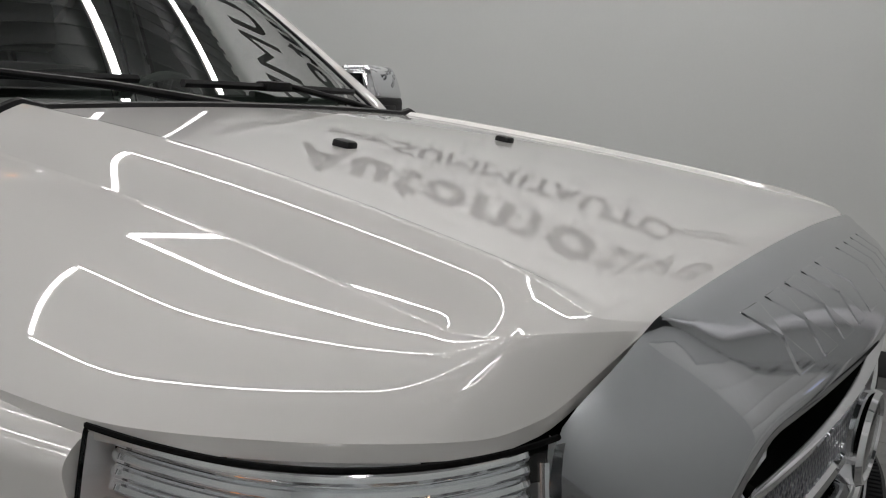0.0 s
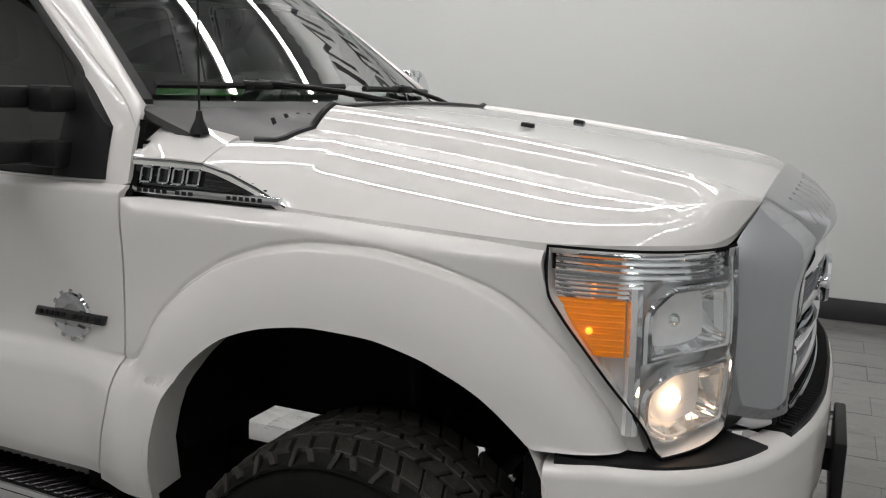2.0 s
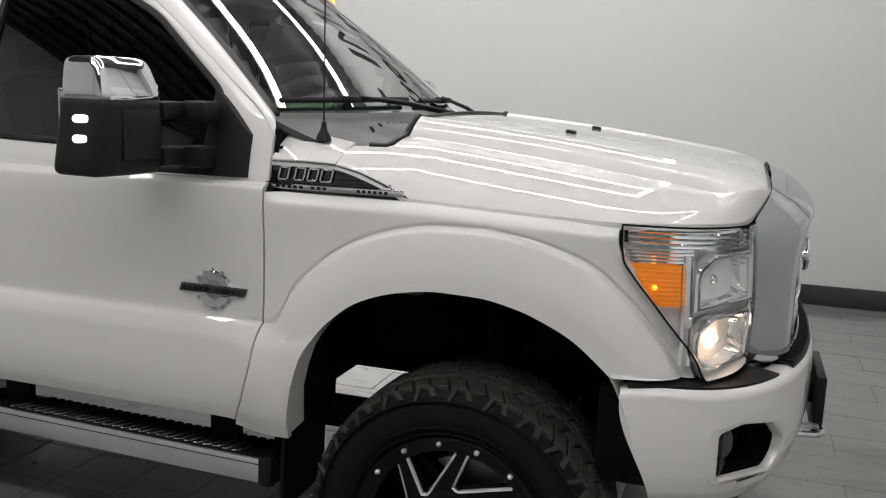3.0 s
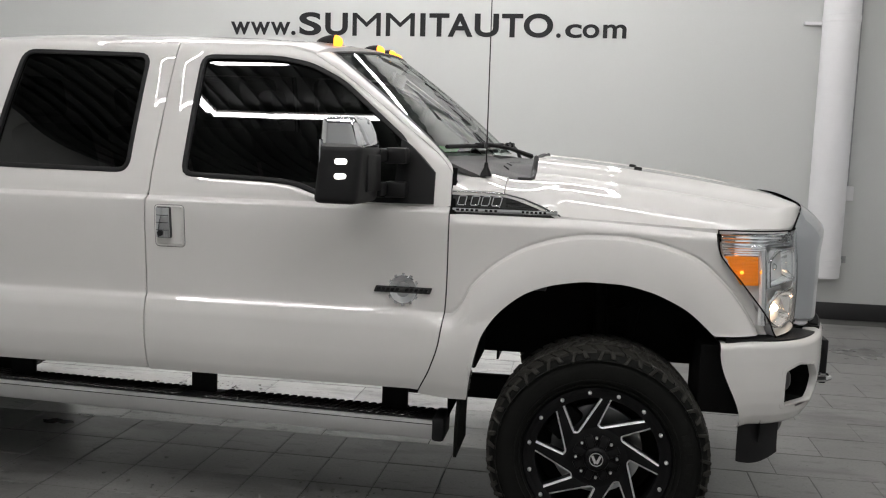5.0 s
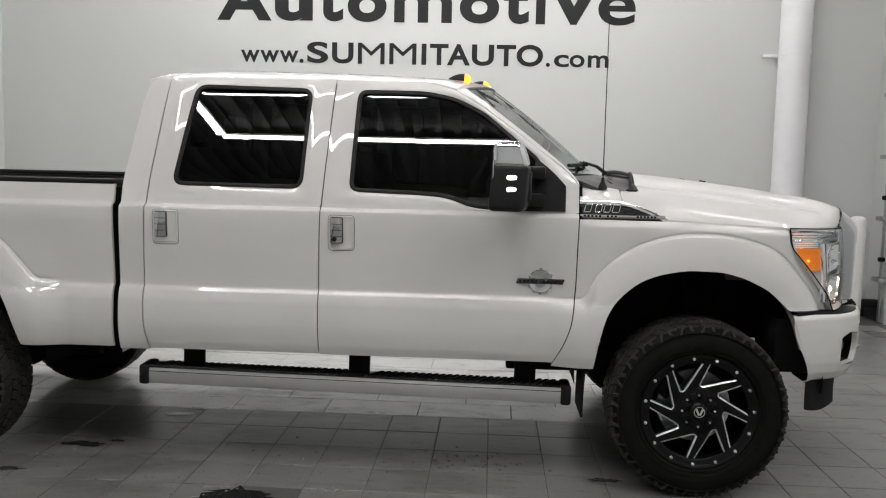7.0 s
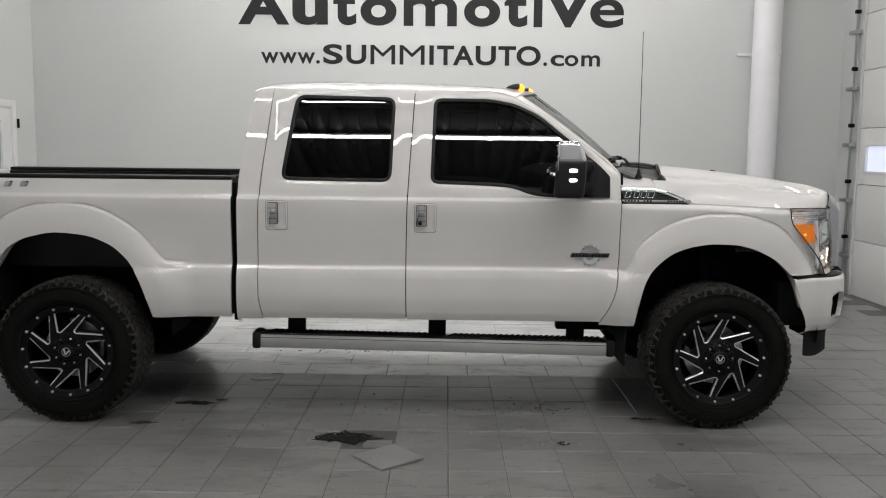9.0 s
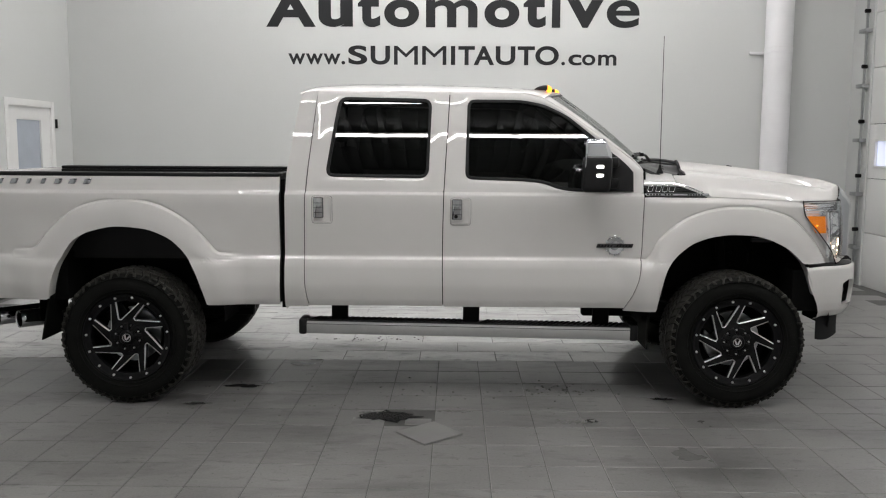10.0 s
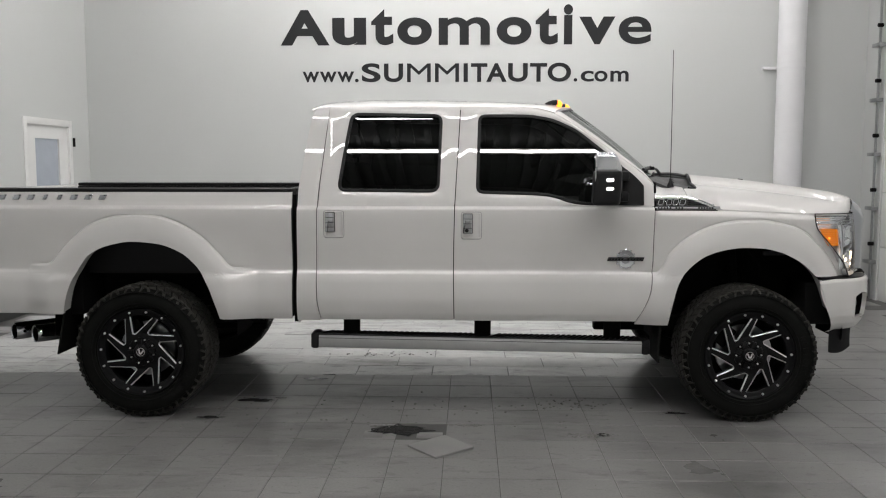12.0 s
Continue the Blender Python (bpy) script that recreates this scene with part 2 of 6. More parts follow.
# ---- the room ----
XW, XE, YN, YS, ZC = -6.79, 3.20, 4.755, -9.6, 5.6
T = 0.2
floor = tagged(obj("floor", box(XW - T, XE + T, YS - T, YN + T, -0.25, -0.004), GROUT), "dark grey tiled garage floor with worn grout", "floor", kind="structure")
tagged(obj("wall_north", box(XW - T, XE + T, YN, YN + T, 0, ZC), WALL), "plain white painted wall with black lettering", "wall", kind="structure")
tagged(obj("wall_south", box(XW - T, XE + T, YS - T, YS, 0, ZC), WALL), "plain white painted wall", "wall", kind="structure")
# west wall with a door opening
DY0, DY1, DZ = 3.10, 4.20, 2.16
bm = box(XW - T, XW, YS, DY0, 0, ZC)
box(XW - T, XW, DY1, YN, 0, ZC, bm=bm)
box(XW - T, XW, DY0, DY1, DZ, ZC, bm=bm)
tagged(obj("wall_west", bm, WALL, smooth=False), "plain white painted wall with a door", "wall", kind="structure")
# east wall with the overhead door opening
GY0, GY1, GZ = 0.6, 4.22, 4.0
bm = box(XE, XE + T, YS, GY0, 0, ZC)
box(XE, XE + T, GY1, YN, 0, ZC, bm=bm)
box(XE, XE + T, GY0, GY1, GZ, ZC, bm=bm)
tagged(obj("wall_east", bm, WALL, smooth=False), "plain white painted wall with an overhead door", "wall", kind="structure")
# ribbed deck ceiling
bm = box(XW - T, XE + T, YS - T, YN + T, ZC, ZC + 0.15)
x = XW
while x < XE:
    box(x, x + 0.09, YS, YN, ZC - 0.06, ZC - 0.001, bm=bm)
    x += 0.22
tagged(obj("ceiling", bm, CEIL, smooth=False), "dark ribbed metal deck ceiling", "ceiling", kind="structure")
bm = box(XW, XE, YN - 0.014, YN - 0.001, 0, 0.17, 0.003)
box(XW, XW + 0.014, DY1 + 0.06, YN - 0.014, 0, 0.17, 0.003, bm)
box(XW, XW + 0.014, YS, DY0 - 0.06, 0, 0.17, 0.003, bm)
box(XE - 0.014, XE, GY1 + 0.2, YN - 0.014, 0, 0.17, 0.003, bm)
tagged(obj("baseboard", bm, BASE), "black tile skirting along the wall", "baseboard", kind="structure")

# ceiling strip lamps: a long frame over the truck and lines beside it
def strip_lamp(x0, y0, x1, y1, z=ZC - 0.22, w=0.065):
    L = math.hypot(x1 - x0, y1 - y0)
    root = new("strip_lamp")
    part("housing", box(-L / 2, L / 2, -w / 2 - 0.01, w / 2 + 0.01, 0.012, 0.06, 0.004), DOORW, root)
    part("diffuser", box(-L / 2 + 0.01, L / 2 - 0.01, -w / 2, w / 2, -0.03, 0.010, 0.008), STRIPM, root, "glowing white diffuser")
    part("hanger", cyl((-L * 0.35, 0, 0.06), (-L * 0.35, 0, ZC - z - 0.001), 0.004, n=6), GALV, root)
    part("hanger", cyl((L * 0.35, 0, 0.06), (L * 0.35, 0, ZC - z - 0.001), 0.004, n=6), GALV, root)
    root.matrix_world = pose((x0 + x1) / 2, (y0 + y1) / 2, z, 0, 0, math.degrees(math.atan2(y1 - y0, x1 - x0)))
    return tagged(root, "long white ceiling strip lamp, switched on", "lamp", "ceiling strip lamps")


LAMPS = []
for ya, yb, xa, xb in ((-5.2, -3.45, -4.2, 2.3), (-1.4, 0.5, -4.2, 2.3), (2.1, 3.9, -4.6, 0.5)):
    LAMPS += [(xa, ya, xb, ya), (xa, yb, xb, yb), (xa, ya + 0.06, xa, yb - 0.06), (xb, ya + 0.06, xb, yb - 0.06)]
for l in LAMPS:
    strip_lamp(*l, w=0.024 if -2 < l[1] < 1 else 0.088)


# ---- the pickup truck: x forward from the front axle, y to its left, z up ----
truck = tagged(new("pickup_truck"), "lifted pearl white crew cab pickup truck on tall black wheels", "truck")
WB = 3.967

side_z = curve([(0.40, 0.93), (0.62, 0.975), (0.70, 1.005), (0.80, 1.020), (0.90, 1.016), (0.955, 1.002), (0.978, 0.988), (0.985, 0.987), (1.05, 0.990), (1.20, 1.002),
                (1.33, 1.010), (1.374, 1.0085), (1.382, 1.0045), (1.390, 0.990), (1.398, 0.980), (1.412, 0.976), (1.47, 0.963), (1.70, 0.890), (1.95, 0.796), (2.02, 0.762), (2.06, 0.730), (2.09, 0.66)])
front_arch = curve([(-0.535, 0.50), (-0.520, 0.66), (-0.505, 0.767), (-0.463, 0.913), (-0.374, 1.025), (-0.285, 1.086), (-0.171, 1.122), (-0.059, 1.136), (0.054, 1.133), (0.168, 1.110), (0.240, 1.081),
                    (0.307, 1.045), (0.380, 0.984), (0.429, 0.930), (0.480, 0.80), (0.512, 0.694), (0.545, 0.56)])
front_flare = curve([(-0.64, 0.968), (-0.60, 0.970), (-0.575, 0.990), (-0.519, 1.090), (-0.405, 1.196), (-0.292, 1.258), (-0.178, 1.293), (-0.065, 1.309), (0.048, 1.310), (0.162, 1.295), (0.250, 1.272),
                     (0.336, 1.238), (0.458, 1.136), (0.549, 1.019), (0.60, 0.93), (0.70, 0.78)])
rear_arch = curve([(-4.50, 0.60), (-4.473, 0.689), (-4.43, 0.850), (-4.379, 0.958), (-4.288, 1.081), (-4.175, 1.136), (-4.007, 1.166), (-3.841, 1.152), (-3.696, 1.101), (-3.588, 1.010), (-3.51, 0.88),
                   (-3.475, 0.788), (-3.448, 0.694), (-3.42, 0.55)])
rear_flare = curve([(-4.72, 1.012), (-4.60, 1.014), (-4.565, 1.024), (-4.491, 1.113), (-4.393, 1.206), (-4.297, 1.272), (-4.20, 1.310), (-4.109, 1.330), (-3.96, 1.340), (-3.84, 1.327), (-3.74, 1.297),
                    (-3.557, 1.190), (-3.431, 1.061), (-3.385, 1.008), (-3.36, 0.994), (-3.25, 0.988)])
hood_seam = curve([(-0.62, 1.378), (-0.184, 1.376), (0.085, 1.365), (0.446, 1.351), (0.70, 1.350)])


def half_width(x, z):
    """Half the body's width at x, z: side section, wheel flares, and the taper of the nose."""
    w = side_z(z)
    for f, a, c in ((front_flare, front_arch, 0.0), (rear_flare, rear_arch, -WB)):
        if abs(x - c) < 0.78 and z < 1.34:
            zf = f(x)
            edge = smooth01((0.78 - abs(x - c)) / 0.20)
            t = (zf - z) / 0.16
            # the panel above the flare lies flush, the flare swells out below its line
            flat = lerp(1.000, side_z(z), smooth01((z - 1.10) / 0.24)) if z > 0.95 else side_z(z)
            tc = min(1.0, max(0.0, t))
            w = lerp(w, flat - 0.006 * math.exp(-((t + 0.035) / 0.035) ** 2) + 0.012 * smooth01(t / 0.07) + 0.034 * (1 - (1 - tc) ** 2.2), edge) if z > 0.60 else w
    if x > -0.62 and z < 1.40:
        # the fender's top rolls in to the hood's edge
        k = min(1.0, max(0.0, (z - hood_seam(x) + 0.047) / 0.039))
        w -= 0.036 * k ** 2.4 * smooth01((x + 0.615) / 0.05)
    if x > 0.05:
        w -= 0.10 * ((x - 0.05) / 0.6) ** 2 * (1 if z < 1.4 else 1)
    return w


def side_pt(x, z, s, out=0.0):
    return Vector((x, s * (half_width(x, z) + out), z))


def side_panel(name, left, right, zb, zt, s, nu, nv, label="", mat=PAINT, parent=None, mid=None):
    """A body panel between two seams (functions of z), from zb(x) to zt(x)."""
    zm = 1.0

    def height(x, v):
        a, b = zb(x), zt(x)
        if mid is None:
            return lerp(a, b, v)
        m = min(b - 0.02, max(a + 0.02, mid(x)))
        return lerp(a, m, (v / 0.5) ** 0.8) if v < 0.5 else lerp(m, b, 0.5 * ((2 * v - 1) ** 1.8 + 1 - (2 - 2 * v) ** 2.2))

    def fn(u, v):
        x = lerp(left(zm), right(zm), u)
        z = height(x, v)
        for _ in range(2):
            x = lerp(left(z), right(z), u)
            z = height(x, v)
        return side_pt(x, z, s)
    us = span(0, 1, nu)
    if mid is not None:
        # columns spaced evenly along the panel's lower outline
        xs = [lerp(left(zm), right(zm), t) for t in span(0, 1, 600)]
        run = np.cumsum([0.0] + [math.hypot(b - a, 0.7 * min(0.1, abs(zb(b) - zb(a)))) for a, b in zip(xs, xs[1:])])
        us = [float(np.interp(run[-1] * t, run, np.linspace(0, 1, 600))) for t in us]
    bm = grid(fn, us, span(0, 1, nv), off=(0, -s * 0.022, 0))
    return part(name, bm, mat, parent or truck, label, angle=40)


def ring_panel(name, outer, inner, s, start, n=160, rows=9, mat=PAINT, parent=None, inset=0.03, label="", bulge=0.005):
    """A window frame between two closed (x, z) outlines that lies on the body's side."""
    a, b = resample(outer, n, start[0]), resample(inner, n, start[1])
    bm = bmesh.new()
    loops = []
    for k in range(rows):
        t = k / (rows - 1)
        loops.append([bm.verts.new(side_pt(lerp(p[0], q[0], t), lerp(p[1], q[1], t), s, bulge * math.sin(math.pi * t))) for p, q in zip(a, b)])
    loops.append([bm.verts.new(side_pt(q[0], q[1], s, -inset)) for q in b])
    loops.insert(0, [bm.verts.new(side_pt(p[0], p[1], s, -inset)) for p in a])
    for p, q in zip(loops, loops[1:]):
        for i in range(n):
            bm.faces.new((p[i], p[(i + 1) % n], q[(i + 1) % n], q[i]))
    return part(name, bm, mat, parent or truck, label, angle=40)


def outline_strip(name, pts, s, width, out, mat, parent, start, n=120, depth=0.02):
    """A raised trim along a closed outline on the body's side, growing inwards from it."""
    cx, cz = sum(p[0] for p in pts) / len(pts), sum(p[1] for p in pts) / len(pts)
    a = resample(pts, n, start)
    bm = bmesh.new()
    prof = [(0.0, -depth), (0.0, out * 0.6), (width * 0.2, out), (width * 0.8, out), (width, out * 0.4), (width, -depth)]
    loops = [[] for _ in prof]
    for i in range(n):
        p, q, r = Vector(a[i - 1]), Vector(a[i]), Vector(a[(i + 1) % n])
        d = (r - p).normalized()
        nrm = Vector((-d.y, d.x))
        if nrm.dot(Vector((cx, cz)) - q) < 0:
            nrm = -nrm
        for k, (w, o) in enumerate(prof):
            c = q + nrm * w
            loops[k].append(bm.verts.new(side_pt(c.x, c.y, s, o)))
    for p, q in zip(loops, loops[1:]):
        for i in range(n):
            bm.faces.new((p[i], p[(i + 1) % n], q[(i + 1) % n], q[i]))
    return part(name, bm, mat, parent, angle=30)


def fill_side(name, pts, s, out, mat, parent, label="", rows=8, n=96):
    """A sheet that fills a convex-ish closed outline on the body's side."""
    pts = resample(pts, n, pts[0])
    cx, cz = sum(p[0] for p in pts) / n, sum(p[1] for p in pts) / n
    bm = bmesh.new()
    loops = [[bm.verts.new(side_pt(lerp(cx, p[0], t), lerp(cz, p[1], t), s, out)) for p in pts] for t in [(k + 1) / rows for k in range(rows)]]
    c = bm.verts.new(side_pt(cx, cz, s, out))
    for i in range(n):
        bm.faces.new((c, loops[0][i], loops[0][(i + 1) % n]))
    for p, q in zip(loops, loops[1:]):
        for i in range(n):
            bm.faces.new((p[i], q[i], q[(i + 1) % n], p[(i + 1) % n]))
    return part(name, bm, mat, parent, label, angle=60)


G = 0.003
seam_front = curve([(0.60, -0.745), (0.646, -0.726), (0.75, -0.675), (0.869, -0.639), (1.053, -0.622), (1.272, -0.619), (1.472, -0.616), (1.60, -0.616)])
seam_mid = curve([(0.60, -1.906), (0.652, -1.907), (0.971, -1.911), (1.379, -1.904), (1.781, -1.882), (2.06, -1.868)])
seam_rear = curve([(0.60, -2.77), (0.656, -2.783), (0.80, -2.805), (0.968, -2.808), (1.378, -2.799), (1.746, -2.768), (2.055, -2.741)])
cab_back = curve([(0.60, -2.938), (1.468, -2.927), (1.673, -2.902), (2.004, -2.850), (2.06, -2.80)])
head_left = curve([(0.94, 0.640), (0.96, 0.628), (1.00, 0.612), (1.08, 0.560), (1.16, 0.500), (1.22, 0.452), (1.26, 0.425), (1.30, 0.418), (1.36, 0.415)])
ZSPLIT = 1.396
RW = rounded([(-2.675, 1.490), (-2.003, 1.484), (-1.985, 2.000), (-2.600, 2.012), (-2.632, 1.80)], 0.06)
FW = rounded([(-1.768, 1.478), (-1.40, 1.468), (-1.27, 1.458), (-1.16, 1.415), (-1.05, 1.403), (-0.80, 1.403), (-0.80, 1.650), (-0.953, 1.775), (-1.10, 1.895), (-1.25, 1.968), (-1.40, 1.996), (-1.752, 1.998)], 0.05)


def front_wall(s):
    """Front fender, doors, cab corner, with their glass and trims, on one side."""
    far = s > 0
    nu = 60 if far else 130
    fender = side_panel("front_fender", lambda z: seam_front(z) + G, lambda z: head_left(z) - G - 0.004,
                        lambda x: max(0.63, front_arch(x)) if x < 0.3 else max(0.948, front_arch(x)), lambda x: hood_seam(x) - 0.008, s, nu, 130, mid=front_flare)
    # rolled lip of the wheel opening
    lip = bmesh.new()
    xs = span(-0.522, 0.500, 60)
    grid(lambda u, v: Vector((lerp(xs[0], xs[-1], u), s * (half_width(lerp(xs[0], xs[-1], u), front_arch(lerp(xs[0], xs[-1], u))) - 0.001 - 0.10 * v), front_arch(lerp(xs[0], xs[-1], u)) + 0.001 + 0.012 * v)),
         span(0, 1, 60), span(0, 1, 4), bm=lip)
    part("arch_lip", lip, PAINT, fender)
    for nm, L, R, Z, win, st in (("front_door", lambda z: seam_mid(z) + G, lambda z: seam_front(z) - G, 0.648, FW, ((-1.88, ZSPLIT), (-1.768, 1.478))),
                                 ("rear_door", lambda z: seam_rear(z) + G, lambda z: seam_mid(z) - G, 0.652, RW, ((-2.80, ZSPLIT), (-2.675, 1.490)))):
        door = side_panel(nm, L, R, lambda x: Z, lambda x: ZSPLIT, s, 40, 170)
        if nm == "front_door":
            top = [(-0.619, ZSPLIT), (-0.619, 1.53), (-0.665, 1.59), (-0.80, 1.695), (-1.00, 1.845), (-1.13, 1.935), (-1.25, 2.005), (-1.40, 2.040), (-1.865, 2.052)]
            out = [(seam_mid(ZSPLIT) + G, ZSPLIT)] + top + [(seam_mid(z) + G, z) for z in (1.9, 1.78, 1.6)]
        else:
            out = [(seam_rear(ZSPLIT) + G, ZSPLIT), (seam_mid(ZSPLIT) - G, ZSPLIT)] + [(seam_mid(z) - G, z) for z in (1.6, 1.8, 2.052)] + [(-2.742, 2.052)] + [(seam_rear(z) + G, z) for z in (1.9, 1.75, 1.55)]
        ring_panel("window_surround", out, win, s, st, parent=door)
        outline_strip("window_seal", win, s, 0.020, 0.004, BLACK, door, st[1])
        pane = fill_side("window_pane", win, s, -0.012, TINT, door, "dark tinted window pane")
        pane.visible_shadow = False
    side_panel("cab_corner", lambda z: cab_back(z), lambda z: seam_rear(z) - G, lambda x: 0.645, lambda x: 2.052, s, 8, 210)
    # black filler behind the seams
    for sm, z0, z1 in ((seam_front, 0.66, 1.55), (seam_mid, 0.66, 2.05), (seam_rear, 0.66, 2.05)):
        part("seam_filler", grid(lambda u, v: side_pt(sm(lerp(z0, z1, v)) + 0.03 * (u - 0.5), lerp(z0, z1, v), s, -0.014), span(0, 1, 2), span(0, 1, 40)), GAP, truck)


for s in (-1, 1):
    front_wall(s)

# roof
roof_edge = curve([(-2.86, 2.030), (-2.80, 2.050), (-1.40, 2.044), (-1.25, 2.010), (-1.17, 1.968)])
roof_top = curve([(-2.86, 2.085), (-2.75, 2.112), (-2.45, 2.128), (-2.0, 2.124), (-1.6, 2.112), (-1.35, 2.098), (-1.20, 2.083), (-1.05, 2.062)])


def roof_pt(u, v):
    a = abs(v)
    xf = lerp(-1.055, -1.245, a ** 2)
    x = lerp(-2.86, xf, u)
    ze = roof_edge(lerp(-2.86, -1.25, u))
    ye = half_width(-1.5, ze) - 0.002
    z = lerp(ze, roof_top(x), (1 - a ** 3.2) ** 0.8)
    return Vector((x, ye * v, z))


roofp = part("roof", grid(roof_pt, span(0, 1, 60), [math.sin(t * math.pi / 2) if abs(t) < 1 else t for t in span(-1, 1, 41)], off=(0, 0, -0.025)), PAINT, truck)
for y, x in ((-0.60, -1.225), (-0.20, -1.130), (0.0, -1.115), (0.20, -1.130), (0.60, -1.225)):
    z = roof_top(x) - (0.012 if abs(y) > 0.5 else 0.0) - 0.004
    def fairing(u, v):
        # a teardrop that rises from its tail to the lens
        a = math.pi * v
        k = math.sin(math.pi / 2 * u) ** 0.7
        return Vector((lerp(-0.075, 0.012, u), 0.034 * k * math.cos(a), 0.036 * k * math.sin(a)))
    lm = part("marker_lamp", grid(fairing, span(0.02, 1, 10), span(0, 1, 13)), BLACK, truck, "black roof marker lamp base")
    lm.matrix_world = pose(x, y, z, 0, 4, 0)
    dome = [(0.029 * math.cos(a), 0.034 * math.sin(a)) for a in span(0.0, 1.5, 8)]
    le = part("marker_lens", lathe(dome, 20, "X"), AMBERGLOW, lm, "lit amber lens")
    le.matrix_local = pose(0.012, 0, 0.006)

# windscreen, its black border, pillars
def shield_pt(u, v, out=0.0):
    a = abs(v)
    bx, bz, bw = -0.475 - 0.20 * a ** 2, 1.600 - 0.006 * a, 0.885
    tx, tz, tw = -1.055 - 0.155 * a ** 2, 2.064 - 0.045 * a ** 2, 0.690
    x, z, w = lerp(bx, tx, u), lerp(bz, tz, u) + 0.020 * math.sin(math.pi * u) * (1 - 0.3 * a), lerp(bw, tw, u)
    return Vector((x + out * 0.6, w * v, z + out * 0.8))


ws = part("windshield", grid(shield_pt, span(0, 1, 24), span(-1, 1, 40)), SHIELD, truck, "greenish laminated windscreen")
ws.visible_shadow = False
bm = bmesh.new()
for s in (-1, 1):
    grid(lambda u, v: shield_pt(u, s * (1 - 0.045 * v), 0.004), span(0, 1, 30), span(0, 1, 3), bm=bm, off=(0.0, 0, -0.012))
grid(lambda u, v: shield_pt(0.985 + 0.02 * u, v, 0.004), span(0, 1, 3), span(-1, 1, 40), bm=bm, off=(0, 0, -0.012))
part("windshield_seal", bm, BLACK, ws)
for s in (-1, 1):
    edge = [(-0.619, 1.53), (-0.665, 1.59), (-0.80, 1.695), (-1.00, 1.845), (-1.13, 1.935), (-1.25, 2.005)]
    fx = curve([(p[1], p[0]) for p in edge])

    def pil(u, v):
        z = lerp(1.53, 2.005, u)
        p = side_pt(fx(z) + G, z, s)
        q = shield_pt(lerp(-0.02, 0.985, u), s * 0.985, 0.006)
        m = (p + q) / 2 + Vector((0.014, s * 0.014, 0.012))
        return (1 - v) ** 2 * p + 2 * v * (1 - v) * m + v * v * q
    part("windshield_pillar", grid(pil, span(0, 1, 30), span(0, 1, 7), off=(-0.01, -s * 0.02, -0.01)), PAINT, truck, angle=60)

# ---- hood ----
hood_ys = curve([(-0.62, 0.968), (0.2, 0.962), (0.417, 0.951), (0.55, 0.895), (0.65, 0.825), (0.72, 0.745), (0.762, 0.665), (0.785, 0.60)])
hood_edge_z = curve([(-0.62, 1.466), (-0.50, 1.466), (-0.41, 1.462), (-0.30, 1.432), (-0.22, 1.398), (-0.18, 1.378), (0.085, 1.366), (0.446, 1.353), (0.70, 1.353), (0.735, 1.366), (0.762, 1.400), (0.785, 1.436)])
def poly(pts, deg):
    c = np.polyfit([p[0] for p in pts], [p[1] for p in pts], deg)
    return lambda x: float(np.polyval(c, x))


hood_crest = poly([(-0.40, 1.604), (-0.2, 1.590), (0.0, 1.572), (0.135, 1.556), (0.3, 1.534), (0.5, 1.504), (0.62, 1.485), (0.75, 1.464), (0.785, 1.458)], 2)
dome_y = poly([(-0.40, 0.555), (0.10, 0.570), (0.40, 0.588), (0.74, 0.652)], 2)
valley_y = poly([(-0.40, 0.655), (0.15, 0.672), (0.42, 0.690), (0.695, 0.726)], 2)
valley_z = poly([(-0.40, 1.545), (-0.10, 1.516), (0.15, 1.488), (0.42, 1.456), (0.695, 1.415)], 2)


def eased(f, r=0.07):
    """The function f averaged over a short stretch, less so towards the nose."""
    def g(x):
        k = r * smooth01((0.72 - x) / 0.20)
        return sum(w * f(x + k * d) for d, w in ((-1, 1), (-0.67, 2), (-0.33, 3), (0, 4), (0.33, 3), (0.67, 2), (1, 1))) / 16
    return g


hood_ys = eased(hood_ys)


def hood_creases(x):
    """Half widths of the edge of the raised dome and of the valley beside it."""
    w = hood_ys(x)
    c = min(dome_y(x), 0.94 * w)
    return c, min(valley_y(x), c + 0.62 * (w - c))


def hood_section(x, f):
    """Height of the hood at x and the fraction f of its half width."""
    w = hood_ys(x)
    y = f * w
    c, sh = hood_creases(x)
    zc, zs, ze = hood_crest(x), valley_z(x), hood_edge_z(x)
    d1 = 0.012
    nose = max(0.0, (x - 0.685) / 0.10)
    zc -= 0.012 * nose * nose
    zs = lerp(zs, zc - d1 - 0.004, smooth01((x - 0.62) / 0.165))
    ridge = 0.010 * smooth01((0.76 - x) / 0.14)
    z1 = zc - d1 + ridge
    if y <= c:
        return zc - d1 * (y / c) ** 2 + ridge * smooth01((y - c + 0.034) / 0.030)
    if y <= sh:
        t = (y - c) / (sh - c)
        return lerp(z1, zs, t) + 0.12 * (z1 - zs) * math.sin(math.pi * t)
    t = (y - sh) / (w - sh)
    return zs + (ze - zs) * lerp(0.36 * t + 0.64 * t ** 2.4, t ** 1.35, smooth01((x - 0.58) / 0.17))


def hood_rear(f):
    return lerp(-0.300, -0.405, smooth01((f - 0.82) / 0.07))


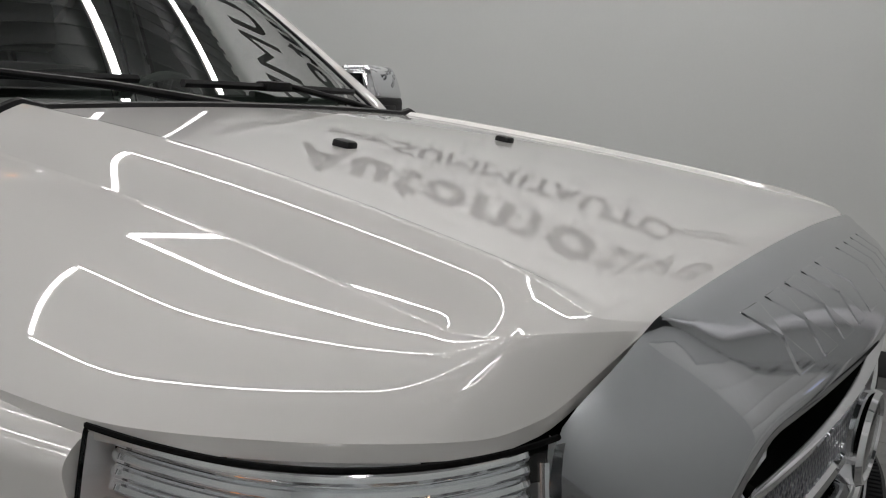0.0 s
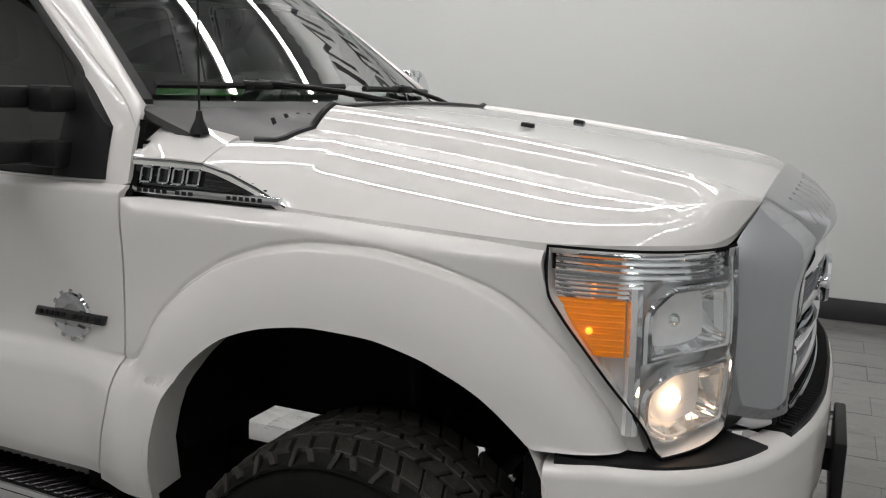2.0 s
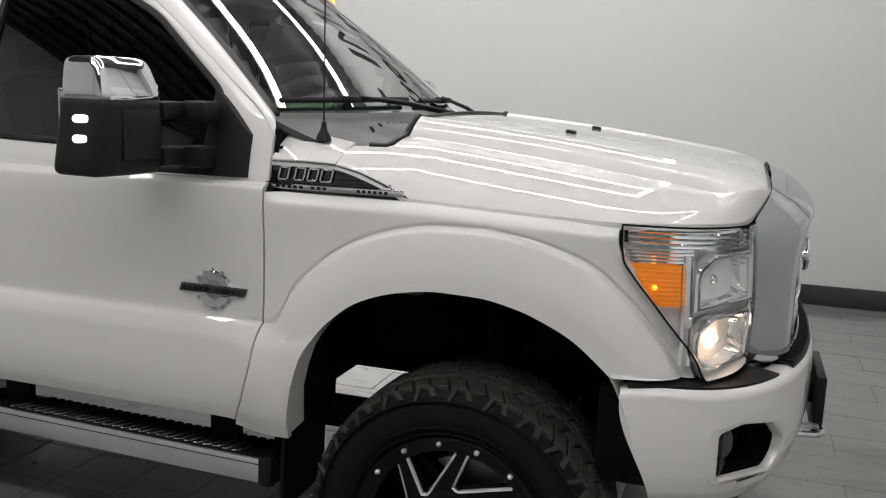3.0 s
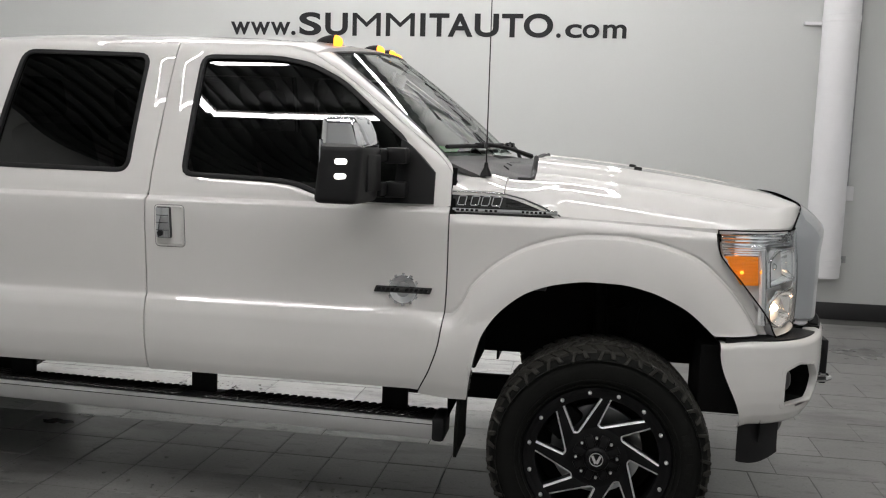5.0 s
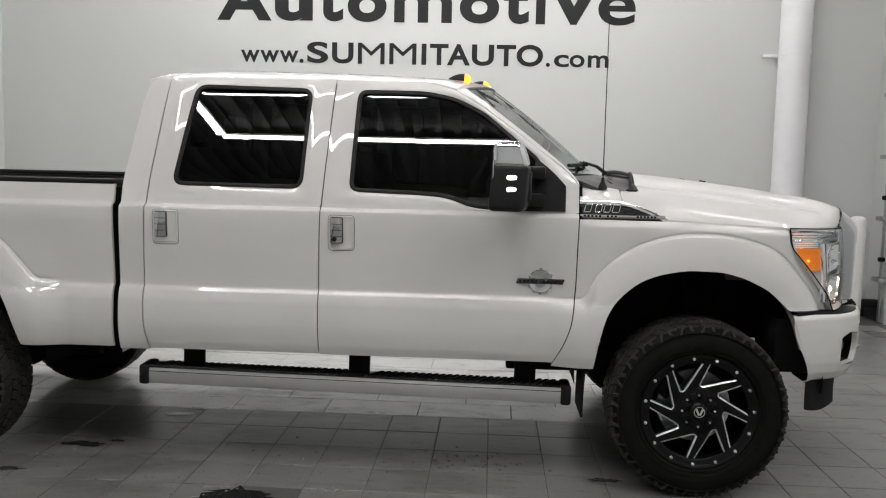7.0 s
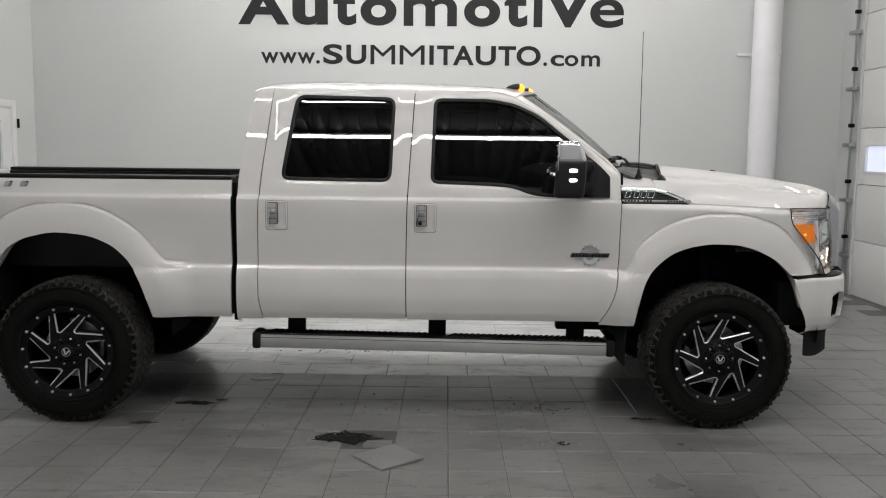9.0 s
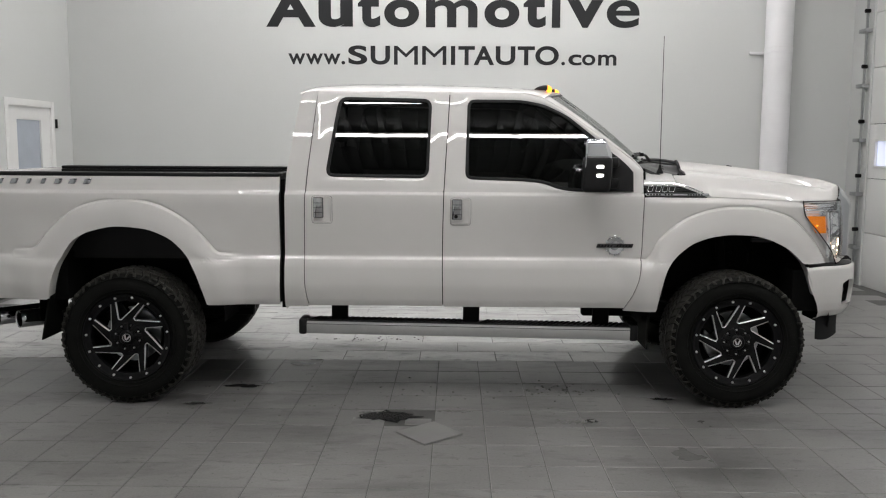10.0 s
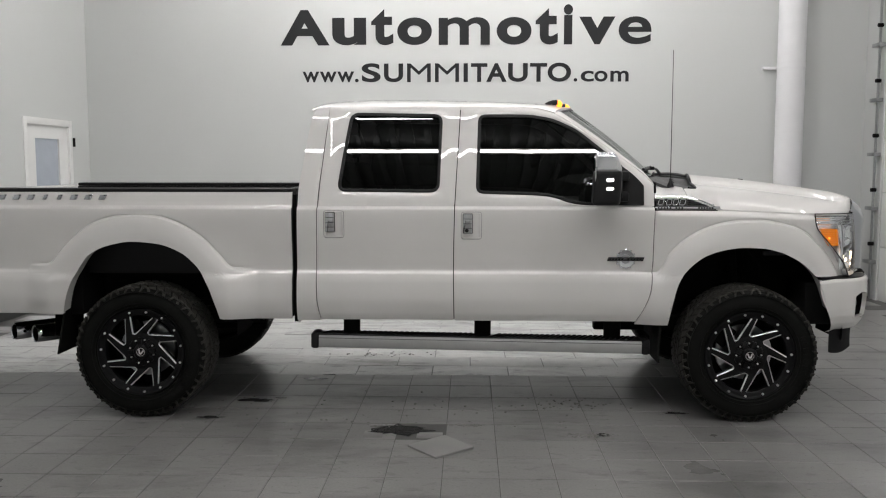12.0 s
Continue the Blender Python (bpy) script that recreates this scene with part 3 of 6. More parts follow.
HA = [0, .12, .24, .36, .48, .60, .70, .80, .88, .93, .938, .946, .954, .962, .970, .978, .985, .992, .997]
HB = [0, .03, .07, .13, .2, .3, .4, .5, .6, .7, .8, .88, .94, .98]
HC = [0, .03, .08, .14, .21, .28, .35, .42, .49, .56, .63, .70, .76, .82, .87, .91, .95, .98, 1.0]
HV = [k + v for k, vals in enumerate((HA, HB, HC)) for v in vals]


def hood_pt(u, v):
    """v runs from 0 over the creases at 1 and 2 to the edge at 3."""
    a = abs(v)
    f, x = 0.5, 0.0
    for _ in range(6):
        c, sh = hood_creases(x)
        w = hood_ys(x)
        y = c * a if a <= 1 else lerp(c, sh, a - 1) if a <= 2 else lerp(sh, w, a - 2)
        f = y / w
        x = lerp(hood_rear(f), 0.785, u)
    return Vector((x, math.copysign(f * hood_ys(x), v), hood_section(x, f)))


vs = [-f for f in reversed(HV[1:])] + HV
us = [1 - (1 - t) ** 1.6 for t in span(0, 1, 96)]
hood = part("hood", grid(hood_pt, us, vs, off=(-0.004, 0, -0.018)), PAINT, truck, "glossy white hood with a raised centre", angle=50)
for s in (-1, 1):
    # fender cap behind the hood's side, up to the pillar
    def cap(u, v):
        x = lerp(-0.614, -0.409, u)
        f = lerp(0.855, 1.0, v)
        return Vector((x, s * f * hood_ys(x), hood_section(x, f) + 0.02 * (1 - u) * (1 - v)))
    part("fender_cap", grid(cap, span(0, 1, 14), span(0, 1, 16), off=(0, -s * 0.004, -0.02)), PAINT, truck)
    # black gap under the hood's edge
    bm = bmesh.new()
    grid(lambda u, v: Vector((lerp(-0.62, 0.78, u), s * (hood_ys(lerp(-0.62, 0.78, u)) - 0.022), lerp(1.30, hood_edge_z(lerp(-0.62, 0.78, u)) + 0.004, v))), span(0, 1, 50), span(0, 1, 3), bm=bm)
    part("hood_gap", bm, GAP, truck)
    nz = part("washer_nozzle", box(-0.018, 0.018, -0.014, 0.014, -0.006, 0.012, 0.006), BLACK, hood)
    nz.matrix_world = pose(0.138, s * 0.27, hood_section(0.138, 0.28), 0, 8, 0)

# black rubber seal that stands up along the hood's rear edge
part("cowl_seal", tube([hood_pt(0, v) + Vector((-0.012, 0, 0.000)) for v in span(-2.55, 2.55, 70)], 0.0105, 8), BLACK, truck, "black rubber seal behind the hood")

# cowl panel between hood and windscreen
def cowl_pt(u, v):
    f = abs(v)
    xr = hood_rear(f * 0.86 / 0.93) + 0.03
    q = shield_pt(-0.03, v * 1.0, 0)
    p = Vector((xr, v * 0.865, hood_section(min(xr, -0.27), min(1, f * 0.865 / 0.965)) - 0.024))
    m = (p + q) / 2 + Vector((0, 0, -0.012))
    return (1 - u) ** 2 * p + 2 * u * (1 - u) * m + u * u * q


cowl = part("cowl_panel", grid(cowl_pt, span(0, 1, 10), span(-1, 1, 50), off=(0, 0, -0.02)), GREYP, truck, "grey plastic cowl panel")
for y0 in (-0.66, 0.34):
    for k in range(7):
        v0 = (y0 + 0.045 * k) / 0.87
        part("vent_slot", grid(lambda u, v: cowl_pt(lerp(0.50, 0.60, u), v0 + 0.03 * u + 0.016 * v) + Vector((0, 0, 0.0015)), span(0, 1, 6), span(0, 1, 3)), GAP, cowl)

# ---- cargo bed ----
BX0, BX1 = -5.19, -2.968
for s in (-1, 1):
    def bed_low(x):
        return max(rear_arch(x) if -4.50 < x < -3.43 else 0, 0.655 if x > -4 else 0.686)
    bed = side_panel("bed_side", lambda z: BX0, lambda z: BX1 - 0.006 * smooth01((0.9 - z) / 0.3), bed_low, lambda x: 1.488, s, 170 if s < 0 else 70, 120, mid=lambda x: rear_flare(x) if abs(x + WB) < 0.75 else 0.99)
    lip = grid(lambda u, v: Vector((lerp(-4.47, -3.447, u), s * (half_width(lerp(-4.47, -3.447, u), rear_arch(lerp(-4.47, -3.447, u))) - 0.001 - 0.10 * v), rear_arch(lerp(-4.47, -3.447, u)) + 0.001 + 0.012 * v)), span(0, 1, 60), span(0, 1, 4))
    part("arch_lip", lip, PAINT, bed)
    rail = bmesh.new()
    yo = half_width(-3.2, 1.488)
    box(BX0, BX1, min(s * (yo + 0.004), s * (yo - 0.13)), max(s * (yo + 0.004), s * (yo - 0.13)), 1.484, 1.512, 0.010, rail)
    part("bed_rail_cap", rail, BLACK, truck, "black plastic bed rail cap")
    part("bed_liner_wall", box(BX0, BX1, min(s * 0.80, s * 0.83), max(s * 0.80, s * 0.83), 0.98, 1.484), BLACK, truck)
part("bed_front_wall", box(BX1 - 0.05, BX1 - 0.002, -0.93, 0.93, 0.66, 1.512, 0.008), BLACK, truck)
part("tailgate", box(BX0 - 0.03, BX0 + 0.02, -0.80, 0.80, 0.70, 1.50, 0.012), PAINT, truck)
part("bed_floor", box(BX0, BX1, -0.80, 0.80, 0.93, 0.98), BLACK, truck)
part("cab_back_wall", grid(lambda u, v: Vector((cab_back(lerp(0.62, 2.05, v)) + 0.004, u * (half_width(-2.9, lerp(0.62, 2.05, v)) - 0.004), lerp(0.62, 2.05, v))), span(-1, 1, 12), span(0, 1, 30)), PAINT, truck)
part("bed_gap_seal", box(-2.964, -2.942, -0.955, 0.955, 0.63, 1.47), GAP, truck)
# raised slanted letter bars along the top of the bed side
for k in range(8):
    w = 0.028 if k in (3, 4) else 0.046
    b = box(-w / 2, w / 2, -0.006, 0, -0.017, 0.017, 0.003)
    for v in b.verts:
        v.co.x += v.co.z * 0.4
    o = part("letter_bar", b, GRILLEC, truck, "small chrome letter bar")
    o.matrix_world = pose(-4.885 + 0.0955 * k, -half_width(-4.5, 1.448) - 0.001, 1.452, -10, 0, 0)

# ---- inside of the cab ----
part("cab_floor", box(-2.90, -0.62, -0.94, 0.94, 0.66, 0.72), DARK, truck)
part("firewall", box(-0.66, -0.60, -0.93, 0.93, 0.66, 1.50), DARK, truck)
dash = part("dashboard", grid(lambda u, v: Vector((lerp(-0.58, -1.08, u), 0.84 * v, 1.555 + 0.035 * math.sin(math.pi * u) - 0.10 * max(0, u - 0.8) * 5 * 0.2)), span(0, 1, 12), span(-1, 1, 12), off=(0, 0, -0.3)), LIVERY, truck, "dark dashboard")
card = part("windscreen_card", box(-0.15, 0.15, -0.003, 0.003, -0.014, 0.014, 0.001), GREEN, truck, "bright green card on the dashboard")
card.matrix_world = pose(-0.70, -0.60, 1.620, 35, 0, 80)
wheel_b = lathe([(0.178 + 0.014 * math.cos(a), 0.014 * math.sin(a)) for a in [k * math.pi / 4 for k in range(8)]], 32, "X", close=True)
for a in (0, 120, 240):
    cyl((0, 0, 0), (0, 0.17 * math.cos(radians(a + 90)), 0.17 * math.sin(radians(a + 90))), 0.013, n=8, bm=wheel_b)
box(-0.02, 0.02, -0.05, 0.05, -0.05, 0.05, 0.015, wheel_b)
sw = part("steering_wheel", wheel_b, LIVERY, truck)
sw.matrix_world = pose(-1.17, 0.42, 1.50, 0, 25, 0)
for y in (-0.42, 0.42):
    for x, nm in ((-1.55, "front_seat"), (-2.42, "rear_seat")):
        st = part(nm, box(x - 0.10, x + 0.40, y - 0.26, y + 0.26, 0.78, 1.12, 0.05), LIVERY, truck)
        bk = part("backrest", box(-0.07, 0.07, -0.26, 0.26, 0, 0.62, 0.05), LIVERY, st)
        bk.matrix_world = pose(x - 0.14, y, 1.08, 0, -14, 0)
        hr = part("headrest", box(-0.05, 0.05, -0.13, 0.13, 0, 0.19, 0.04), LIVERY, st)
        hr.matrix_world = pose(x - 0.31, y, 1.72, 0, -8, 0)
part("headliner", grid(lambda u, v: roof_pt(u, v * 0.97) - Vector((0, 0, 0.05)), span(0.02, 0.97, 20), span(-1, 1, 16)), LIVERY, truck)
mr = part("rear_view_mirror", box(-0.015, 0.015, -0.13, 0.13, -0.035, 0.035, 0.012), BLACK, truck)
mr.matrix_world = pose(-1.06, 0, 1.95, 0, 20, 0)

# ---- wheel wells and underbody ----
for cx in (0.0, -WB):
    for s in (-1, 1):
        arch = front_arch if cx == 0 else rear_arch
        x0, x1 = (-0.60, 0.57) if cx == 0 else (-4.56, -3.40)
        R = 0.615
        bm = grid(lambda u, v: Vector((cx + 0.005 + R * math.cos(lerp(-0.12, math.pi + 0.12, u)), s * lerp(0.955, 0.52, v), 0.60 + R * math.sin(lerp(-0.12, math.pi + 0.12, u)))), span(0, 1, 40), span(0, 1, 3))
        part("wheel_well_liner", bm, DARK, truck)
        part("wheel_well_wall", box(cx - 0.60, cx + 0.60, min(s * 0.50, s * 0.53), max(s * 0.50, s * 0.53), 0.72, 1.24), DARK, truck)
for s in (-1, 1):
    part("frame_rail", box(-5.15, 0.75, s * 0.44 - 0.045, s * 0.44 + 0.045, 0.71, 0.87, 0.01), DARK, truck)
    part("rocker_inner", box(-2.93, -0.60, min(s * 0.72, s * 0.955), max(s * 0.72, s * 0.955), 0.655, 0.70), DARK, truck)
    part("coil_spring", tube([(0.03 + 0.075 * math.cos(k * 0.5), s * 0.50 + 0.075 * math.sin(k * 0.5), 0.58 + 0.0062 * k) for k in range(70)], 0.011, 6), DARK, truck)
    part("shock_absorber", cyl((0.02, s * 0.66, 0.52), (-0.02, s * 0.62, 1.16), 0.030, n=14), DARK, truck, "dark shock absorber")
    part("radius_arm", box(-0.95, -0.05, s * 0.62 - 0.04, s * 0.62 + 0.04, 0.53, 0.63, 0.012), DARK, truck)
    part("liner_foot", box(0.38, 0.60, min(s * 0.60, s * 0.93), max(s * 0.60, s * 0.93), 0.625, 0.90, 0.01), DARK, truck)
    part("liner_foot", box(-0.585, -0.50, min(s * 0.60, s * 0.93), max(s * 0.60, s * 0.93), 0.735, 0.95, 0.01), DARK, truck)
    part("liner_foot", box(-4.56, -4.40, min(s * 0.45, s * 0.90), max(s * 0.45, s * 0.90), 0.66, 1.06, 0.01), DARK, truck)
    part("spring_bracket", box(0.20, 0.34, s * 0.64 - 0.02, s * 0.64 + 0.02, 1.05, 1.075, 0.004), GREYP, truck)
    part("brake_hose", tube([(0.10, s * 0.62, 1.10), (0.16, s * 0.70, 0.98), (0.12, s * 0.78, 0.84), (0.06, s * s * 0.80, 0.70)], 0.008, 6), DARK, truck)
    part("body_bracket", box(-0.34, -0.24, s * 0.66 - 0.02, s * 0.66 + 0.02, 1.03, 1.05, 0.004), GREYP, truck)
    part("leaf_spring", box(-4.65, -3.25, s * 0.52 - 0.035, s * 0.52 + 0.035, 0.50, 0.545, 0.01), DARK, truck)
part("front_axle", cyl((0, -0.80, 0.44), (0, 0.80, 0.44), 0.055, n=14), DARK, truck)
part("rear_axle", cyl((-WB, -0.80, 0.44), (-WB, 0.80, 0.44), 0.060, n=14), DARK, truck)
part("rear_differential", lathe([(0.01, -0.14), (0.10, -0.12), (0.15, 0.0), (0.10, 0.12), (0.01, 0.14)], 20, "Y"), DARK, truck).matrix_world = pose(-WB, 0.0, 0.44)
part("transmission", box(-2.1, -0.2, -0.26, 0.26, 0.72, 0.95, 0.06), DARK, truck)
part("engine_block", box(-0.5, 0.62, -0.40, 0.40, 0.72, 1.25, 0.06), DARK, truck)
part("fuel_tank", box(-3.3, -2.1, 0.30, 0.80, 0.52, 0.80, 0.05), DARK, truck)
part("drive_shaft", cyl((-2.1, 0, 0.78), (-WB + 0.1, 0, 0.47), 0.045, n=12), DARK, truck)
part("steering_link", cyl((0.14, -0.75, 0.47), (0.14, 0.75, 0.47), 0.020, n=10), DARK, truck)
for k, y in enumerate((-0.80, -0.70)):
    ex = lathe([(0.052, 0.0), (0.058, 0.005), (0.060, -0.01), (0.058, -0.30), (0.048, -0.32), (0.046, -0.30), (0.048, 0.0)], 28, "X", close=True)
    e = part("exhaust_tip", ex, CHROME, truck, "polished exhaust tip")
    e.matrix_world = pose(-4.75 - 0.17 * k, -0.88 + 0.05 * k, 0.522 + 0.008 * k, 0, 0, 228)
    part("tip_inside", lathe([(0.047, -0.004), (0.046, -0.15), (0.001, -0.16)], 24, "X"), GAP, e)
part("tailpipe", tube([(-3.3, -0.55, 0.60), (-4.2, -0.62, 0.56), (-4.50, -0.78, 0.525)], 0.04, 10), DARK, truck)
part("rear_bumper", box(-5.36, -5.20, -0.95, 0.95, 0.62, 0.80, 0.03), CHROME, truck)

# ---- wheels ----
def make_wheel():
    rim = lathe([(0.272, 0.19), (0.284, 0.185), (0.278, 0.16), (0.252, 0.13), (0.246, 0.06), (0.251, 0.022), (0.272, 0.006), (0.286, 0.000), (0.293, 0.006), (0.293, 0.016), (0.276, 0.030), (0.272, 0.19)], 64, "Y")
    wheel = obj("wheel", rim, RIMBLK, truck, "gloss black alloy wheel with milled spokes")
    tyre_prof = [(0.280, 0.020), (0.294, 0.004), (0.312, -0.008), (0.338, -0.016), (0.370, -0.016), (0.400, -0.006), (0.420, 0.010), (0.431, 0.030), (0.4335, 0.075), (0.4345, 0.15),
                 (0.4335, 0.225), (0.431, 0.27), (0.420, 0.29), (0.40, 0.306), (0.36, 0.316), (0.32, 0.312), (0.29, 0.296), (0.276, 0.28)]
    tyre = part("tyre", lathe(tyre_prof, 72, "Y"), RUBBER, wheel, "chunky all terrain tyre")
    rng = random.Random(4)
    bm = bmesh.new()
    cnt = 50
    for row, (h0, h1, r) in enumerate(((0.014, 0.078, 0.4405), (0.086, 0.132, 0.443), (0.139, 0.167, 0.443), (0.174, 0.218, 0.443), (0.226, 0.290, 0.4405))):
        for k in range(cnt):
            a = 2 * math.pi * (k + 0.5 * (row % 2)) / cnt
            w = 2 * math.pi / cnt * r * rng.uniform(0.76, 0.90)
            b = box(-w / 2, w / 2, h0, h1, -0.020, rng.uniform(-0.0012, 0.0), 0.0025, seg=1)
            for v in b.verts:
                v.co.x += (v.co.y - (h0 + h1) / 2) * 0.40 * (1 if row % 2 else -1)
                if row == 0 and v.co.y < h0 + 0.01:
                    v.co.z -= 0.006
            merge(bm, b, Matrix.Rotation(a, 4, "Y") @ Matrix.Translation((0, 0, r)))
            if row in (1, 3):
                # zigzag sipes cut as a second short block
                b = box(-w / 5, w / 5, h1 - 0.004, h1 + 0.008, -0.018, -0.001, 0.0015, seg=1)
                merge(bm, b, Matrix.Rotation(a + 0.03, 4, "Y") @ Matrix.Translation((0, 0, r)))
    # hooked lugs that wrap over the shoulder
    for k in range(cnt // 2):
        a = 2 * math.pi * (k + 0.25) / (cnt // 2)
        for dx, ln, w in ((-0.020, 0.044, 0.013), (0.014, 0.030, 0.018)):
            b = box(dx - w / 2, dx + w / 2, -0.007, 0.010, -ln, 0.0, 0.002, seg=1)
            for v in b.verts:
                v.co.x += v.co.z * (0.35 if dx < 0 else -0.30)
            merge(bm, b, Matrix.Rotation(a, 4, "Y") @ Matrix.Translation((0, 0.008, 0.433)) @ Matrix.Rotation(radians(-20), 4, "X"))
    tagged(part("tread", bm, TREAD, wheel), kind="stuff")
    # faint raised letters on the sidewall as plain bars
    for k in range(10):
        b = box(-0.010, 0.010, -0.002, 0.002, -0.016, 0.016, 0.001, seg=1)
        o = part("sidewall_bar", b, RUBBER, tyre)
        o.matrix_local = Matrix.Rotation(radians(70 + 6.2 * k), 4, "Y") @ Matrix.Translation((0, -0.017, 0.352))
    for r in (0.302, 0.322, 0.398):
        part("sidewall_ring", lathe([(r - 0.003, -0.002), (r - 0.0015, -0.0175 if r > 0.31 else -0.010), (r + 0.0015, -0.0175 if r > 0.31 else -0.010), (r + 0.003, -0.002)], 64, "Y"), RUBBER, tyre)
    # flat black ring with the bolts, hub disc, swept spokes
    part("wheel_ring", lathe([(0.241, 0.050), (0.242, 0.017), (0.247, 0.013), (0.262, 0.010), (0.286, 0.003), (0.290, 0.012)], 64, "Y"), RIMBLK, wheel)
    part("wheel_face", lathe([(0.128, 0.050), (0.128, 0.030), (0.122, 0.026), (0.085, 0.024), (0.050, 0.022), (0.002, 0.022)], 48, "Y"), RIMBLK, wheel)
    R0, R1 = 0.124, 0.246

    def pol(r, deg, y):
        return Vector((r * math.cos(radians(deg)), y, r * math.sin(radians(deg))))

    def spoke_edge(t, side, y):
        """Edges of one spoke, wide at the hub, narrow and swept at the rim."""
        p, q = pol(R0, side * 18.5, y), pol(R1, -25 + side * 4.6, y)
        return p.lerp(q, t)
    spoke = bmesh.new()
    cols = []
    for t in span(0, 1, 7):
        y = lerp(0.026, 0.016, t)
        a, b = spoke_edge(t, -1, y), spoke_edge(t, 1, y)
        cols.append([spoke.verts.new(p) for p in (a + Vector((0, 0.045, 0)), a + Vector((0, 0.003, 0)), a.lerp(b, 0.06), a.lerp(b, 0.94), b + Vector((0, 0.003, 0)), b + Vector((0, 0.045, 0)))])
    for a, b in zip(cols, cols[1:]):
        for i in range(5):
            spoke.faces.new((a[i], a[i + 1], b[i + 1], b[i]))
    # milled edge: one bright bevel round the inner end of each window
    va = [spoke_edge(t, 1, 0) for t in span(0.97, 0.06, 10)]
    turn = Matrix.Rotation(radians(-45), 4, "Y")
    vb = [turn @ spoke_edge(t, -1, 0) for t in span(0.06, 0.97, 10)]
    mid = (va[-1] + vb[0]) / 2 * 0.965
    line = va + [va[-1].lerp(mid, 0.6) * 0.995, mid, vb[0].lerp(mid, 0.6) * 0.995] + vb
    edge = bmesh.new()
    cols = []
    for i, p in enumerate(line):
        d = (line[min(i + 1, len(line) - 1)] - line[max(i - 1, 0)]).normalized()
        nrm = Vector((-d.z, 0, d.x))
        if nrm.dot(Vector((0, 0, 0)) - p) < 0 and 9 < i < 13:
            nrm = -nrm
        y = lerp(0.026, 0.016, min(1, max(0, (p.length - R0) / (R1 - R0))))
        if i == 0:
            keep = nrm
        if nrm.dot(keep) < -0.2:
            nrm = -nrm
        keep = nrm
        # the bevel lies on the spoke's side of the window's edge
        cols.append([p + nrm * o + Vector((0, y + h, 0)) for o, h in ((-0.0012, 0.010), (-0.0005, 0.0015), (0.0055, -0.0022), (0.0066, 0.001))])
    c0 = sum((v for v in line), Vector()) / len(line)
    if (cols[3][2] - c0).length < (cols[3][1] - c0).length:
        cols = [[Vector((2 * p.x - q.x, q.y, 2 * p.z - q.z)) for q in col] for p, col in zip(line, cols)]
    rows = [[edge.verts.new(q) for q in col] for col in cols]
    for a, b in zip(rows, rows[1:]):
        for i in range(3):
            edge.faces.new((a[i], a[i + 1], b[i + 1], b[i]))
    sp = part("spoke", spoke, RIMBLK, wheel)
    e1 = part("milled_edge", edge, MILLED, sp, "milled silver edge")
    for k in range(8):
        m = Matrix.Rotation(radians(-45 * k - 18), 4, "Y")
        if k == 0:
            sp.matrix_local = m
        else:
            c = sp.copy(); scene.collection.objects.link(c); c.matrix_local = m
            d = e1.copy(); scene.collection.objects.link(d); d.parent = c
    bolt = bpy.data.meshes.new("bolt")
    b = lathe([(0.0005, -0.009), (0.005, -0.008), (0.0078, -0.004), (0.0078, 0.006)], 10, "Y")
    b.to_mesh(bolt); b.free(); bolt.materials.append(MILLED); bolt.shade_smooth()
    for k in range(15):
        o = new("bolt", bolt); o.parent = wheel
        o.matrix_local = Matrix.Rotation(radians(24 * k - 2), 4, "Y") @ Matrix.Translation((0.267, 0.003, 0))
    hub = part("hub_cap", lathe([(0.052, 0.030), (0.050, 0.004), (0.044, -0.004), (0.034, -0.008), (0.032, -0.002), (0.001, -0.002)], 32, "Y"), RIMBLK, wheel, "black centre cap with a small emblem")
    for k in range(8):
        lobe = bmesh.new()
        box(0.040, 0.094, 0.004, 0.030, -0.017, 0.017, 0.005, lobe)
        for v in lobe.verts:
            v.co.y += 0.012 * smooth01((v.co.x - 0.05) / 0.045)
        o = part("hub_lobe", lobe, RIMBLK, hub)
        o.matrix_local = Matrix.Rotation(radians(45 * k + 22), 4, "Y")
        o = new("lug_nut", bolt); o.parent = hub
        o.matrix_local = Matrix.Rotation(radians(45 * k + 44), 4, "Y") @ Matrix.Translation((0.080, 0.018, 0)) @ Matrix.Diagonal((0.72, 1, 0.72, 1))
    em = bmesh.new()
    for sx in (-1, 1):
        b = box(-0.005, 0.005, -0.003, 0.001, -0.017, 0.017, 0.001, seg=1)
        merge(em, b, Matrix.Translation((sx * 0.009, -0.004, 0)) @ Matrix.Rotation(radians(sx * 24), 4, "Y"))
    lathe([(0.024, -0.0025), (0.0245, -0.005), (0.027, -0.005), (0.0275, -0.0025)], 24, "Y", em, close=True)
    part("cap_emblem", em, MILLED, hub, "small silver emblem")
    part("barrel", lathe([(0.248, 0.045), (0.246, 0.19)], 48, "Y"), BARREL, wheel)
    part("barrel_back", lathe([(0.250, 0.185), (0.09, 0.19), (0.05, 0.16)], 40, "Y"), BARREL, wheel)
    part("brake_disc", lathe([(0.10, 0.132), (0.182, 0.130), (0.184, 0.140), (0.184, 0.155), (0.10, 0.155)], 40, "Y"), SATIN, wheel, "bright grey brake disc")
    part("brake_hat", lathe([(0.10, 0.15), (0.10, 0.09), (0.06, 0.085), (0.05, 0.05)], 32, "Y"), BARREL, wheel)
    part("brake_caliper", box(-0.07, 0.07, 0.09, 0.19, 0.13, 0.215, 0.012), BARREL, wheel).matrix_local = Matrix.Rotation(radians(-50), 4, "Y")
    return wheel


